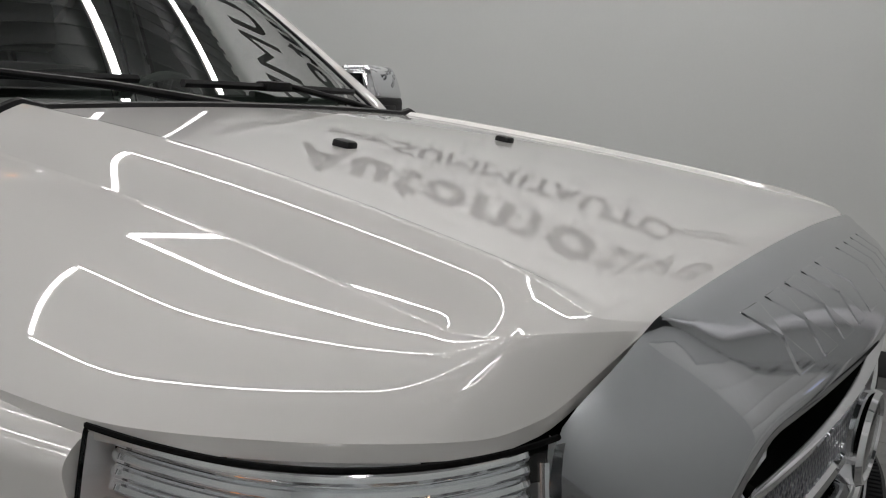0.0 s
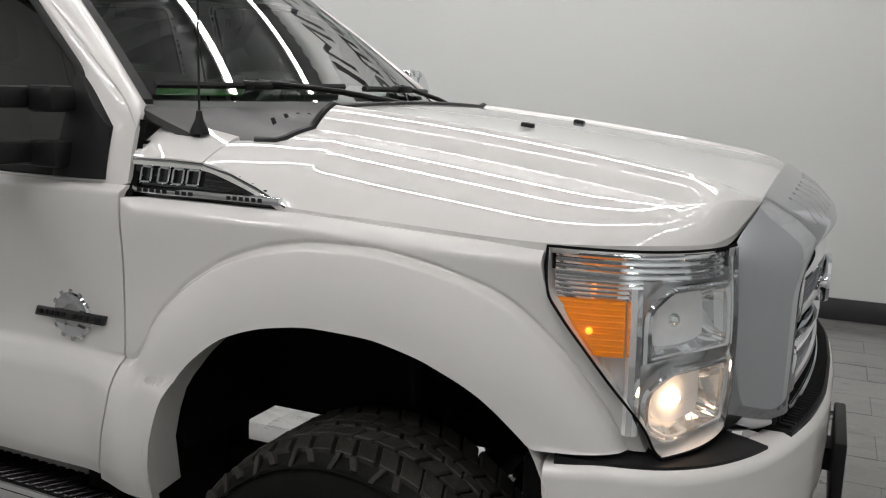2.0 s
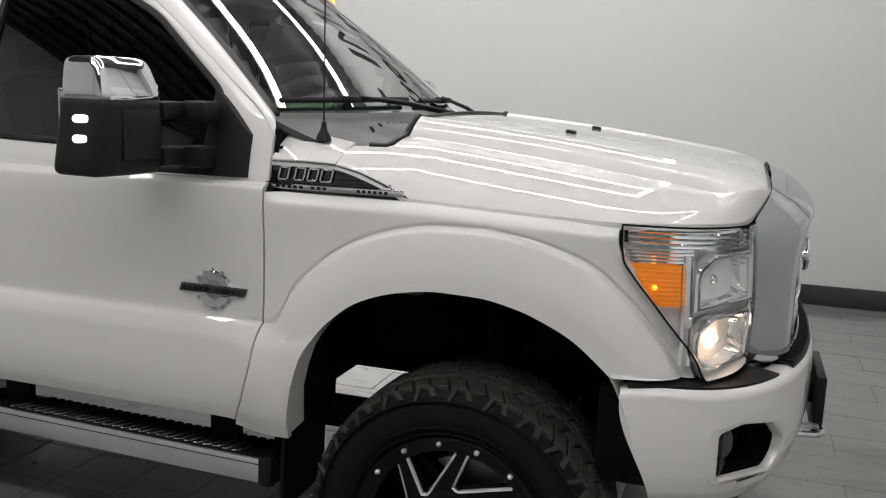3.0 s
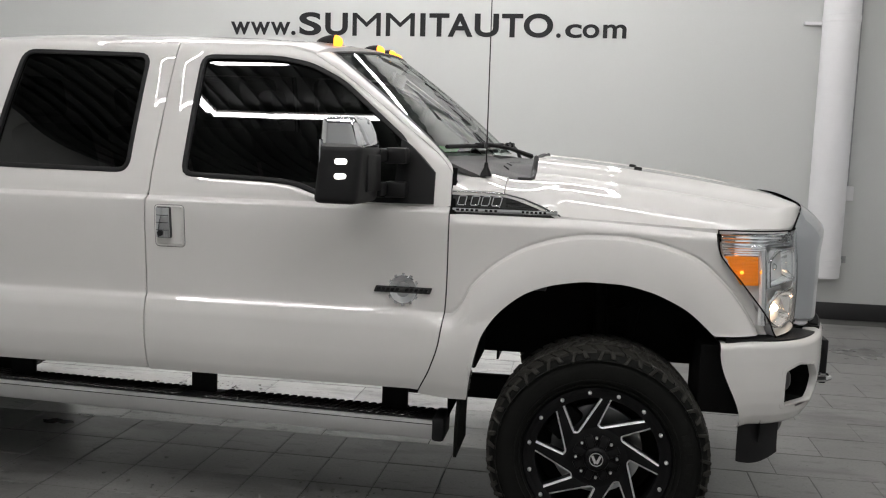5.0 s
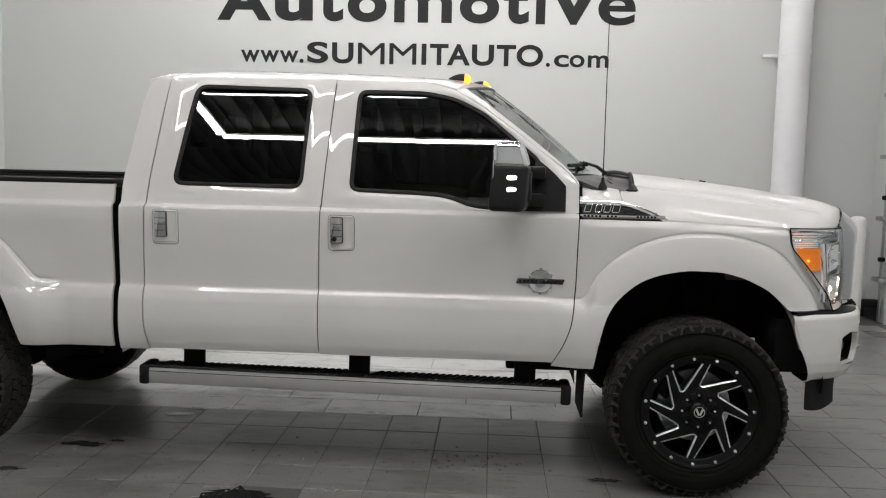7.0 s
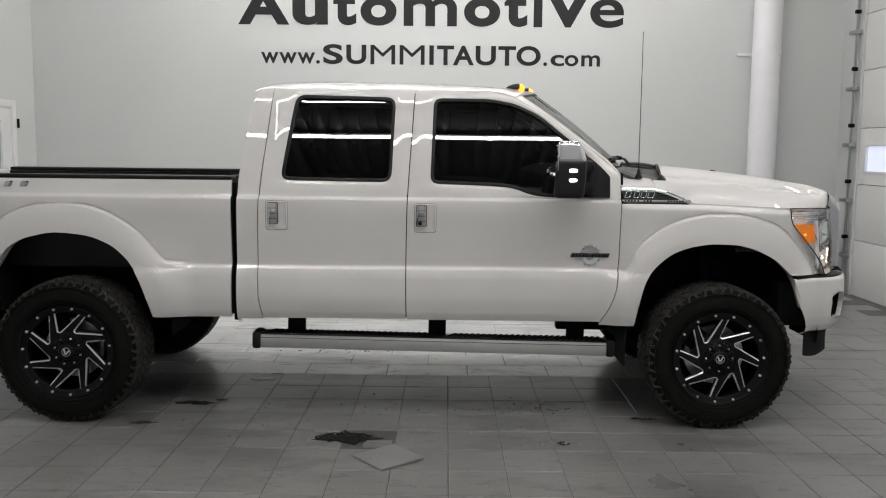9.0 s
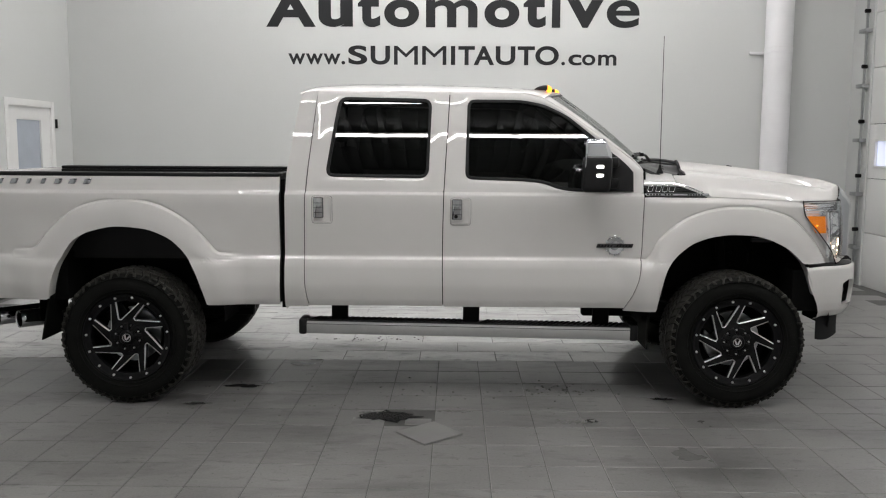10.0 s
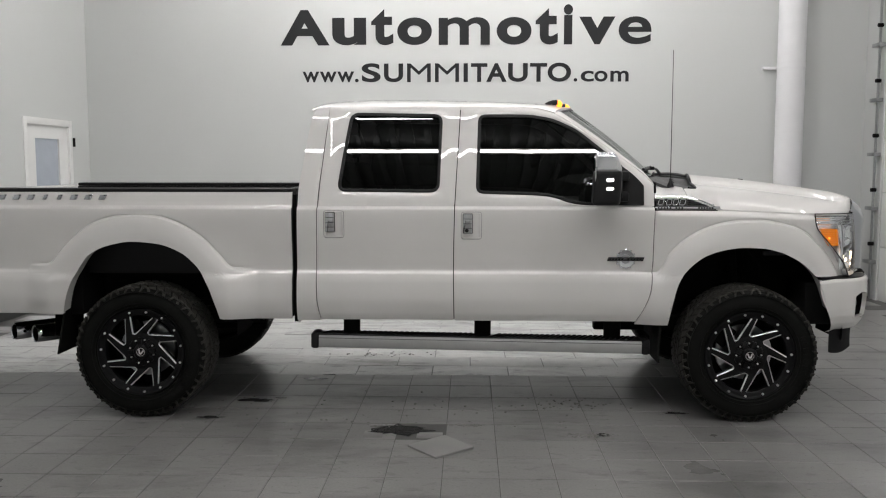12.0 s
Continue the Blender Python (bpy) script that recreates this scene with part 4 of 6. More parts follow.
WY = 1.050
wheel = make_wheel()
wheel.matrix_local = Matrix.Translation((0, -WY, 0.438))
for m in (Matrix.Translation((-WB, -WY, 0.438)) @ Matrix.Rotation(radians(17), 4, "Y"), Matrix.Translation((0, WY, 0.438)) @ Matrix.Rotation(math.pi, 4, "Z"), Matrix.Translation((-WB, WY, 0.438)) @ Matrix.Rotation(math.pi, 4, "Z")):
    copy_thing(wheel, m)

# ---- front bumper ----
bump_plan = [(0.446, 1.010), (0.55, 1.000), (0.65, 0.975), (0.735, 0.925), (0.80, 0.855), (0.855, 0.760), (0.905, 0.62), (0.945, 0.45), (0.968, 0.25), (0.975, 0.0)]
bump_len = [0.0]
for p, q in zip(bump_plan, bump_plan[1:]):
    bump_len.append(bump_len[-1] + math.dist(p, q))
bump_x = curve([(l / bump_len[-1], p[0]) for l, p in zip(bump_len, bump_plan)])
bump_y = curve([(l / bump_len[-1], p[1]) for l, p in zip(bump_len, bump_plan)])


def bump_pt(v, z, out=0.0):
    """v from -1 (right end) over 0 (front centre) to 1; out is proud of the face."""
    q = 1 - abs(v)
    e = 0.004
    tx, ty = bump_x(min(1, q + e)) - bump_x(max(0, q - e)), bump_y(min(1, q + e)) - bump_y(max(0, q - e))
    L = math.hypot(tx, ty) or 1
    nx, ny = -ty / L, tx / L
    return Vector((bump_x(q) + nx * out, math.copysign(1, v) * (bump_y(q) + ny * out), z))


bump_prof = [(-0.075, 0.930), (-0.030, 0.935), (-0.008, 0.928), (0.0, 0.912), (0.002, 0.86), (0.002, 0.80), (0.0, 0.74), (-0.006, 0.69), (-0.020, 0.64), (-0.040, 0.605), (-0.065, 0.588), (-0.10, 0.585)]
FOG = rounded([(0.212, 0.676), (0.405, 0.663), (0.438, 0.705), (0.440, 0.752), (0.372, 0.816), (0.265, 0.838), (0.206, 0.815)], 0.014, 4)
FOGC, FOGH = 0.318, 0.748


def in_fog(v, z):
    """Inside the fog lamp opening, which is given by arc and height."""
    q, hit = FOGC + (1 - abs(v) - FOGC) / 1.05, False
    z = FOGH + (z - FOGH) / 1.05
    for (a, b), (c, d) in zip(FOG, FOG[1:] + FOG[:1]):
        if (b > z) != (d > z) and q < a + (z - b) / (d - b) * (c - a):
            hit = not hit
    return hit


bm = bmesh.new()
vsb = span(-1, 1, 361)
fine = []
for (o0, z0), (o1, z1) in zip(bump_prof, bump_prof[1:]):
    k = 8 if 0.62 < (z0 + z1) / 2 < 0.90 else 1
    fine += [(lerp(o0, o1, j / k), lerp(z0, z1, j / k)) for j in range(k)]
fine.append(bump_prof[-1])
def slant(v, z):
    """The bumper's rear end leans forward towards its foot."""
    return v - math.copysign(0.075, v) * smooth01((0.90 - z) / 0.30) * max(0.0, (abs(v) - 0.8) / 0.2) ** 2


rows = [[bm.verts.new(bump_pt(slant(v, z), lerp(z - 0.012, z, smooth01((1 - abs(v)) / 0.1)), o)) for o, z in fine] for v in vsb]
for i in range(len(vsb) - 1):
    for j in range(len(fine) - 1):
        if in_fog((vsb[i] + vsb[i + 1]) / 2, (fine[j][1] + fine[j + 1][1]) / 2):
            continue
        bm.faces.new((rows[i][j], rows[i][j + 1], rows[i + 1][j + 1], rows[i + 1][j]))
bumper = part("front_bumper", bm, PAINT, truck, "white painted steel front bumper", angle=50)
for s in (-1, 1):
    # fog lamp opening: rolled edge, dark recess and lamp
    n = len(FOG)

    def ring_pts(bm2, k, o):
        zs_, os_ = [p[1] for p in reversed(bump_prof)], [p[0] for p in reversed(bump_prof)]
        return [bm2.verts.new(bump_pt(s * (1 - lerp(FOGC, p[0], k)), lerp(FOGH, p[1], k), o + float(np.interp(lerp(FOGH, p[1], k), zs_, os_)))) for p in FOG]
    fr, rc = bmesh.new(), bmesh.new()
    for bm2, steps in ((fr, ((1.16, -0.002), (1.14, 0.0010), (1.05, 0.0012), (0.99, -0.002), (0.96, -0.011), (0.945, -0.030))), (rc, ((0.945, -0.028), (0.92, -0.12), (0.02, -0.12)))):
        lp = [ring_pts(bm2, k, o) for k, o in steps]
        for p, q in zip(lp, lp[1:]):
            for i in range(n):
                bm2.faces.new((p[i], p[(i + 1) % n], q[(i + 1) % n], q[i]))
    part("fog_lamp_frame", fr, PAINT, bumper)
    part("fog_lamp_recess", rc, GAP, bumper)
    c = bump_pt(s * (1 - 0.262), 0.765, -0.055)
    fl = part("fog_lamp", lathe([(0.002, 0.020), (0.020, 0.018), (0.036, 0.010), (0.043, 0.0), (0.040, -0.05)], 24, "X"), GREYP, bumper, "unlit fog lamp")
    fl.matrix_world = Matrix.Translation(c) @ Matrix.Rotation(radians(s * 8), 4, "Z")
    part("fog_lamp_bracket", box(-0.05, 0.0, -0.045, 0.045, -0.085, -0.03, 0.008), BLACK, fl)
    # side pad on top of the bumper, under the headlamp
    pad = grid(lambda u, v: bump_pt(s * lerp(0.985, 0.585, u), 0.938 + 0.004 * math.sin(math.pi * v), lerp(-0.018, -0.16, v)), span(0, 1, 24), span(0, 1, 6), off=(0, 0, -0.03))
    part("bumper_side_pad", pad, BLACK, bumper)
    hk = part("tow_hook", tube([(0.92, s * 0.34, 0.66), (0.985, s * 0.34, 0.665), (1.008, s * 0.36, 0.668), (1.008, s * 0.40, 0.668), (0.985, s * 0.42, 0.665), (0.92, s * 0.42, 0.66)], 0.011, 8), CHROME, bumper, "chrome tow hook")
# ribbed step pad in front of the grille
pad = bmesh.new()
grid(lambda u, v: bump_pt(lerp(-0.50, 0.50, u), 0.940, lerp(-0.012, -0.13, v)), span(0, 1, 40), span(0, 1, 4), bm=pad, off=(0, 0, -0.02))
step_pad = part("bumper_step_pad", pad, BLACK, bumper)
for k in range(60):
    v = lerp(-0.48, 0.48, k / 59)
    a, b = bump_pt(v, 0.944, -0.020), bump_pt(v, 0.944, -0.115)
    part("pad_rib", cyl(a, b, 0.0055, n=6), BLACK, step_pad)
part("plate_bracket", box(0.985, 1.015, -0.32, 0.0 + 0.02, 0.62, 0.82, 0.006), BLACK, bumper, "black number plate bracket")
part("plate_bracket_arm", box(0.93, 0.99, -0.20, -0.10, 0.70, 0.76), BLACK, bumper)
part("air_dam", grid(lambda u, v: bump_pt(lerp(-0.60, 0.60, u), lerp(0.60, 0.50, v), -0.15 + 0.02 * v), span(0, 1, 60), span(0, 1, 4), off=(-0.015, 0, 0)), BLACK, bumper, "black plastic air dam")
for s in (-1, 1):
    def flap(u, v):
        low = lerp(0.425, 0.475, u ** 1.5) + 0.02 * (1 - u) ** 4
        return bump_pt(s * lerp(0.912, 0.762, u), lerp(0.60, low, v), -0.052 - 0.012 * v + 0.012 * v * v)
    part("corner_flap", grid(flap, span(0, 1, 16), span(0, 1, 10), off=(-0.012, 0, 0)), BLACK, bumper, "black plastic corner flap")

# ---- grille ----
def top_crown(y, z):
    """The grille's top rises towards the middle, with the hood's front edge."""
    return 0.020 * max(0.0, 1 - (y / 0.60) ** 2) * smooth01((z - 1.28) / 0.12)


def grille_loop(yh, zb, zt, r, n=180):
    ch = lerp(0.050, 0.100, smooth01((yh - 0.60) / 0.11))
    pts = rounded([(-yh, zb), (yh, zb), (yh, zt - 0.88 * ch), (yh - ch, zt), (-yh + ch, zt), (-yh, zt - 0.88 * ch)], r, 5)
    return resample(pts, n, (0, zb))


bm = bmesh.new()
loops = []
for yh, zb, zt, xs_, xt, crown in ((0.718, 0.935, 1.441, 0.744, 0.782, 0.006), (0.713, 0.934, 1.437, 0.762, 0.790, 0.010), (0.700, 0.936, 1.427, 0.788, 0.800, 0.018), (0.682, 0.940, 1.411, 0.814, 0.816, 0.034), (0.660, 0.945, 1.391, 0.836, 0.834, 0.050), (0.637, 0.951, 1.368, 0.846, 0.850, 0.062), (0.620, 0.958, 1.351, 0.852, 0.862, 0.070),
                                   (0.605, 0.966, 1.336, 0.854, 0.867, 0.072), (0.594, 0.976, 1.324, 0.846, 0.856, 0.072)):
    lp = []
    for y, z in grille_loop(yh, zb, zt, 0.05):
        k = smooth01((z - 1.34) / 0.10) if xs_ < 0.82 else smooth01((z - 1.22) / 0.14)
        lp.append(bm.verts.new((lerp(xs_, xt, k) + crown * (1 - (y / 0.72) ** 2), y, z + top_crown(y, z))))
    loops.append(lp)
for p, q in zip(loops, loops[1:]):
    for i in range(len(p)):
        bm.faces.new((p[i], p[(i + 1) % len(p)], q[(i + 1) % len(p)], q[i]))
grille = part("grille", bm, GRILLEC, truck, "chrome grille surround with two mesh bars", angle=60)
part("grille_back", box(0.74, 0.765, -0.60, 0.60, 0.96, 1.33), GAP, grille)
well = bmesh.new()
lps = [[well.verts.new((x + (0.072 * (1 - (y / 0.72) ** 2) if x > 0.8 else 0.0), y, z + top_crown(y, z))) for y, z in grille_loop(0.5945, 0.9755, 1.3245, 0.05)] for x in (0.850, 0.766)]
for i in range(len(lps[0])):
    well.faces.new((lps[0][i], lps[0][(i + 1) % len(lps[0])], lps[1][(i + 1) % len(lps[0])], lps[1][i]))
part("grille_well", well, GAP, grille)


def crown_x(y):
    return 0.072 * (1 - (y / 0.72) ** 2)


def grille_bar(z0, z1):
    bm = bmesh.new()
    prof = [(0.77, z1), (0.832, z1 - 0.002), (0.848, z1 - 0.010), (0.846, z1 - 0.020), (0.834, z1 - 0.024), (0.834, z0 + 0.024), (0.846, z0 + 0.020), (0.848, z0 + 0.010), (0.834, z0 + 0.002), (0.77, z0)]
    ysb = span(-0.585, 0.585, 50)
    rows = [[bm.verts.new((x + crown_x(y), y, z)) for x, z in prof] for y in ysb]
    for a, b in zip(rows, rows[1:]):
        for i in range(len(prof) - 1):
            bm.faces.new((a[i], a[i + 1], b[i + 1], b[i]))
    bar = part("grille_bar", bm, CHROME, grille)
    for s in (-1, 1):
        part("bar_end", box(0.77 + crown_x(0.54), 0.852 + crown_x(0.55), min(s * 0.584, s * 0.500), max(s * 0.584, s * 0.500), z0 + 0.002, z1 - 0.002, 0.012), CHROME, bar)
    ms = bmesh.new()
    for y in span(-0.485, 0.485, 70):
        for k in range(5):
            z = lerp(z0 + 0.030, z1 - 0.030, k / 4)
            yy = y + (0.007 if k % 2 else 0)
            b = box(-0.003, 0.003, -0.0022, 0.0022, -0.0105, 0.0105, 0.0, seg=1)
            for tilt in (-38, 38):
                c2 = b.copy()
                merge(ms, c2, Matrix.Translation((0.836 + crown_x(yy), yy, z)) @ Matrix.Rotation(radians(tilt), 4, "X"))
            b.free()
    tagged(part("mesh_insert", ms, MESHM, bar, "silver mesh insert"), kind="stuff")


grille_bar(1.165, 1.272)
grille_bar(1.005, 1.105)
for s in (-1, 1):
    part("grille_inner_post", box(0.82, 0.872, min(s * 0.590, s * 0.576), max(s * 0.590, s * 0.576), 0.985, 1.315, 0.005), CHROME, grille)
    part("corner_bracket", box(0.84, 0.882, min(s * 0.576, s * 0.49), max(s * 0.576, s * 0.49), 1.290, 1.318, 0.005), CHROME, grille)
em = lathe([(0.001, 0.004), (0.080, 0.004), (0.084, 0.012), (0.092, 0.012), (0.098, 0.004), (0.098, -0.03)], 48, "X")
o = part("oval_emblem", em, CHROME, grille, "chrome oval emblem with a dark face")
o.matrix_world = pose(0.926, 0, 1.175) @ Matrix.Diagonal((1, 1.30, 0.60 * 1.1, 1))
o2 = part("emblem_face", lathe([(0.001, 0.010), (0.070, 0.009), (0.080, 0.005)], 40, "X"), GLOSSB, o)
# raised plain shapes where the letters stand on the grille's top
def grille_top(y, t, up):
    """The slanted top of the surround at y: t from its upper to its lower edge, up proud of it."""
    g = 1 - (y / 0.72) ** 2
    pts = [Vector((x + c * g, y, z + top_crown(y, z))) for z, x, c in ((1.427, 0.799, 0.018), (1.411, 0.816, 0.034), (1.391, 0.834, 0.050), (1.368, 0.850, 0.062), (1.351, 0.861, 0.070))]
    q = t * (len(pts) - 1)
    i = min(len(pts) - 2, int(q))
    d = pts[i + 1] - pts[i]
    return pts[i] + d * (q - i) + Vector((-d.z, 0, d.x)).normalized() * up


for k in range(10):
    if k == 5:
        continue
    y0 = -0.405 + 0.09 * k
    ring = rounded([(-0.030, 0.16), (0.030, 0.16), (0.030, 0.84), (-0.030, 0.84)], 0.012, 4)
    bm = bmesh.new()
    lps = [[bm.verts.new(grille_top(y0 + p[0] * kk, 0.5 + (p[1] - 0.5) * kk, up)) for p in ring] for kk, up in ((1.05, -0.0006), (1.0, 0.0007), (0.94, 0.0010), (0.5, 0.0010), (0.02, 0.0010))]
    for p, q in zip(lps, lps[1:]):
        for i in range(len(ring)):
            bm.faces.new((p[i], p[(i + 1) % len(ring)], q[(i + 1) % len(ring)], q[i]))
    part("raised_letter_shape", bm, GRILLEC, grille)

# ---- headlamps ----
lamp_plan = [(0.395, 0.957), (0.47, 0.952), (0.55, 0.938), (0.62, 0.908), (0.68, 0.858), (0.72, 0.800), (0.742, 0.745), (0.752, 0.705)]
lamp_len = [0.0]
for p, q in zip(lamp_plan, lamp_plan[1:]):
    lamp_len.append(lamp_len[-1] + math.dist(p, q))
lamp_x = curve([(l / lamp_len[-1], p[0]) for l, p in zip(lamp_len, lamp_plan)])
lamp_y = curve([(l / lamp_len[-1], p[1]) for l, p in zip(lamp_len, lamp_plan)])
lamp_q = curve([(p[0], l / lamp_len[-1]) for l, p in zip(lamp_len, lamp_plan)])


def lamp_pt(q, z, depth, s):
    e = 0.01
    tx, ty = lamp_x(min(1, q + e)) - lamp_x(max(0, q - e)), lamp_y(min(1, q + e)) - lamp_y(max(0, q - e))
    L = math.hypot(tx, ty)
    nx, ny = -ty / L, tx / L
    bulge = 0.055 * ((1.352 - z) / 0.40) * (1 - q) ** 0.5 + 0.012 * math.sin(math.pi * min(1, max(0, (z - 0.95) / 0.4)))
    return Vector((lamp_x(q) + nx * (bulge - depth), s * (lamp_y(q) + ny * (bulge - depth)), z))


def lamp_low(q):
    return lerp(0.945, 0.965, q)


facets = random.Random(8)


def headlamp(s):
    def ql(z):
        return lamp_q(head_left(max(z, 0.945)))

    def patch(depth, grow=0.0):
        def fn(u, v):
            z = lerp(lamp_low(u) , 1.344, v)
            return lamp_pt(lerp(ql(z) + 0.006 - grow, 1.0, u), z, depth, s)
        return fn
    base = part("headlamp", grid(patch(0.060), span(0, 1, 30), span(0, 1, 24)), LAMPBASE, truck, "clear headlamp with amber turn signal, switched on")
    lens = part("lens", grid(patch(0.0), span(0, 1, 40), span(0, 1, 30)), LENS, base, "clear plastic lens")
    lens.visible_shadow = False
    part("housing_wall", grid(lambda u, v: lamp_pt(0.999, lerp(lamp_low(1), 1.344, u), 0.004 + 0.058 * v, s), span(0, 1, 20), span(0, 1, 4)), LAMPBASE, base)
    part("housing_wall", grid(lambda u, v: lamp_pt(lerp(ql(0.945) + 0.012, 0.999, u), lamp_low(u) + 0.002, 0.004 + 0.058 * v, s), span(0, 1, 20), span(0, 1, 4)), LAMPBASE, base)
    part("housing_wall", grid(lambda u, v: lamp_pt(ql(lerp(0.945, 1.344, u)) + 0.008, lerp(0.945, 1.344, u), 0.004 + 0.058 * v, s), span(0, 1, 24), span(0, 1, 4)), LAMPBASE, base)
    # black gasket round the lens
    gk = bmesh.new()
    N = 40
    path = [lamp_pt(lerp(ql(1.344), 0.985, t), 1.349, 0.004, s) for t in span(1, 0, N)] + [lamp_pt(ql(z) + 0.002, z, 0.004, s) for z in span(1.344, 0.945, N)] + [lamp_pt(lerp(ql(0.945), 0.985, t), lamp_low(t) - 0.003, 0.006, s) for t in span(0, 1, 16)]
    tube(path, 0.0030, 6, gk)
    part("gasket", gk, GAP, base)
    for z in (1.333, 1.320, 1.307, 1.294):
        part("top_rib", tube([lamp_pt(lerp(ql(z) + 0.03, 0.95, t), z - 0.004 * t, 0.030, s) for t in span(0, 1, 24)], 0.0065, 8), LAMPCHR, base)
    for z in (1.283, 1.274, 1.265, 1.256):
        part("side_rib", tube([lamp_pt(lerp(ql(z) + 0.03, 0.44, t), z + 0.010 * max(0, t - 0.8), 0.022, s) for t in span(0, 1, 14)], 0.0052, 8), LAMPCHR, base)
    # amber turn signal
    def amb(u, v):
        z = lerp(1.142, 1.250, v)
        return lamp_pt(lerp(max(ql(z) + 0.025, 0.06), 0.375, u), z, 0.022, s)
    am = part("turn_signal", grid(amb, span(0, 1, 16), span(0, 1, 10), off=(-0.02, -s * 0.02, 0)), AMBER, base, "amber turn signal")
    p = lamp_pt(0.235, 1.192, 0.016, s)
    gl = bmesh.new(); bmesh.ops.create_icosphere(gl, subdivisions=2, radius=0.0075)
    gl.transform(Matrix.Translation(p))
    part("turn_bulb", gl, AMBERGLOW, am, "glowing amber bulb")
    for k in range(9):
        z = lerp(1.150, 1.243, k / 8)
        part("lens_flute", tube([lamp_pt(lerp(max(ql(z) + 0.03, 0.065), 0.37, t), z, 0.0215, s) for t in span(0, 1, 10)], 0.0034, 5), AMBER, am)
    # bowls: rounded frames with deep reflectors
    for (q0, q1, z0, z1, lit) in ((0.465, 0.935, 1.135, 1.272, False), (0.465, 0.935, 0.975, 1.112, True)):
        ring = rounded([(q0, z0 + (0.03 if lit else 0)), (q0 + (0.10 if lit else 0), z0), (q1, z0 + 0.012), (q1, z1), (q0 + 0.10, z1), (q0, z1 - 0.04)], 0.03, 4)
        cq, cz = (q0 + q1) / 2, (z0 + z1) / 2
        fr = bmesh.new()
        lps = [[fr.verts.new(lamp_pt(cq + (p[0] - cq) * k, cz + (p[1] - cz) * k, d, s)) for p in ring] for k, d in ((1.10, 0.045), (1.08, 0.016), (1.02, 0.012), (0.94, 0.016), (0.90, 0.030))]
        for a, b in zip(lps, lps[1:]):
            for i in range(len(ring)):
                fr.faces.new((a[i], a[(i + 1) % len(ring)], b[(i + 1) % len(ring)], b[i]))
        bowl = part("reflector_frame", fr, LAMPCHR, base)
        rf = bmesh.new()
        K = 7
        lps = [[rf.verts.new(lamp_pt(cq + (p[0] - cq) * lerp(0.93, 0.03, (j / K)), cz + (p[1] - cz) * lerp(0.93, 0.03, (j / K)), 0.022 + 0.095 * math.sin(j / K * math.pi / 2) + (facets.uniform(-0.006, 0.006) if 0 < j < K else 0.0), s)) for p in ring] for j in range(K + 1)]
        for a, b in zip(lps, lps[1:]):
            for i in range(len(a)):
                rf.faces.new((a[i], a[(i + 1) % len(a)], b[(i + 1) % len(a)], b[i]))
        r = obj("reflector", rf, LAMPCHR, bowl, "faceted chrome reflector", smooth=False)
        bb = bmesh.new(); bmesh.ops.create_icosphere(bb, subdivisions=2, radius=0.016)
        if lit:
            bb.transform(Matrix.Diagonal((1.3, 1.7, 0.9, 1)))
        bb.transform(Matrix.Translation(lamp_pt(cq - 0.06, cz, 0.065, s)))
        part("bulb", bb, WARM if lit else LAMPCHR, bowl, "glowing warm bulb" if lit else "unlit bulb cap")
    part("lens_edge_rib", tube([lamp_pt(0.972, z, 0.016, s) for z in span(0.985, 1.325, 14)], 0.006, 8), LAMPCHR, base)
    part("divider", tube([lamp_pt(0.413, z, 0.022, s) for z in span(0.99, 1.275, 14)], 0.016, 8), LAMPCHR, base)


for s in (-1, 1):
    headlamp(s)

# ---- trims, mirrors, steps ----
def find(name, side):
    """The part of that name on one side of the truck."""
    return [o for o in truck.children if o.name.split(".")[0] == name and o.data.vertices[0].co.y * side > 0][0]


def patch_on_side(name, poly, s, out, mat, parent, label="", thick=0.006, n=64):
    """A plate with its own thickness on the body's side."""
    pts = resample(poly, n, poly[0])
    cx, cz = sum(p[0] for p in pts) / n, sum(p[1] for p in pts) / n
    bm = bmesh.new()
    lp = [[bm.verts.new(side_pt(lerp(cx, p[0], k), lerp(cz, p[1], k), s, o)) for p in pts] for k, o in ((1.0, out - thick), (1.0, out - 0.0015), (0.97, out), (0.6, out), (0.25, out))]
    c = bm.verts.new(side_pt(cx, cz, s, out))
    for a, b in zip(lp, lp[1:]):
        for i in range(n):
            bm.faces.new((a[i], a[(i + 1) % n], b[(i + 1) % n], b[i]))
    for i in range(n):
        bm.faces.new((c, lp[-1][i], lp[-1][(i + 1) % n]))
    return part(name, bm, mat, parent, label)


def side_tube(pts, r, s, out, n=8):
    return tube([side_pt(x, z, s, out) for x, z in pts], r, n)


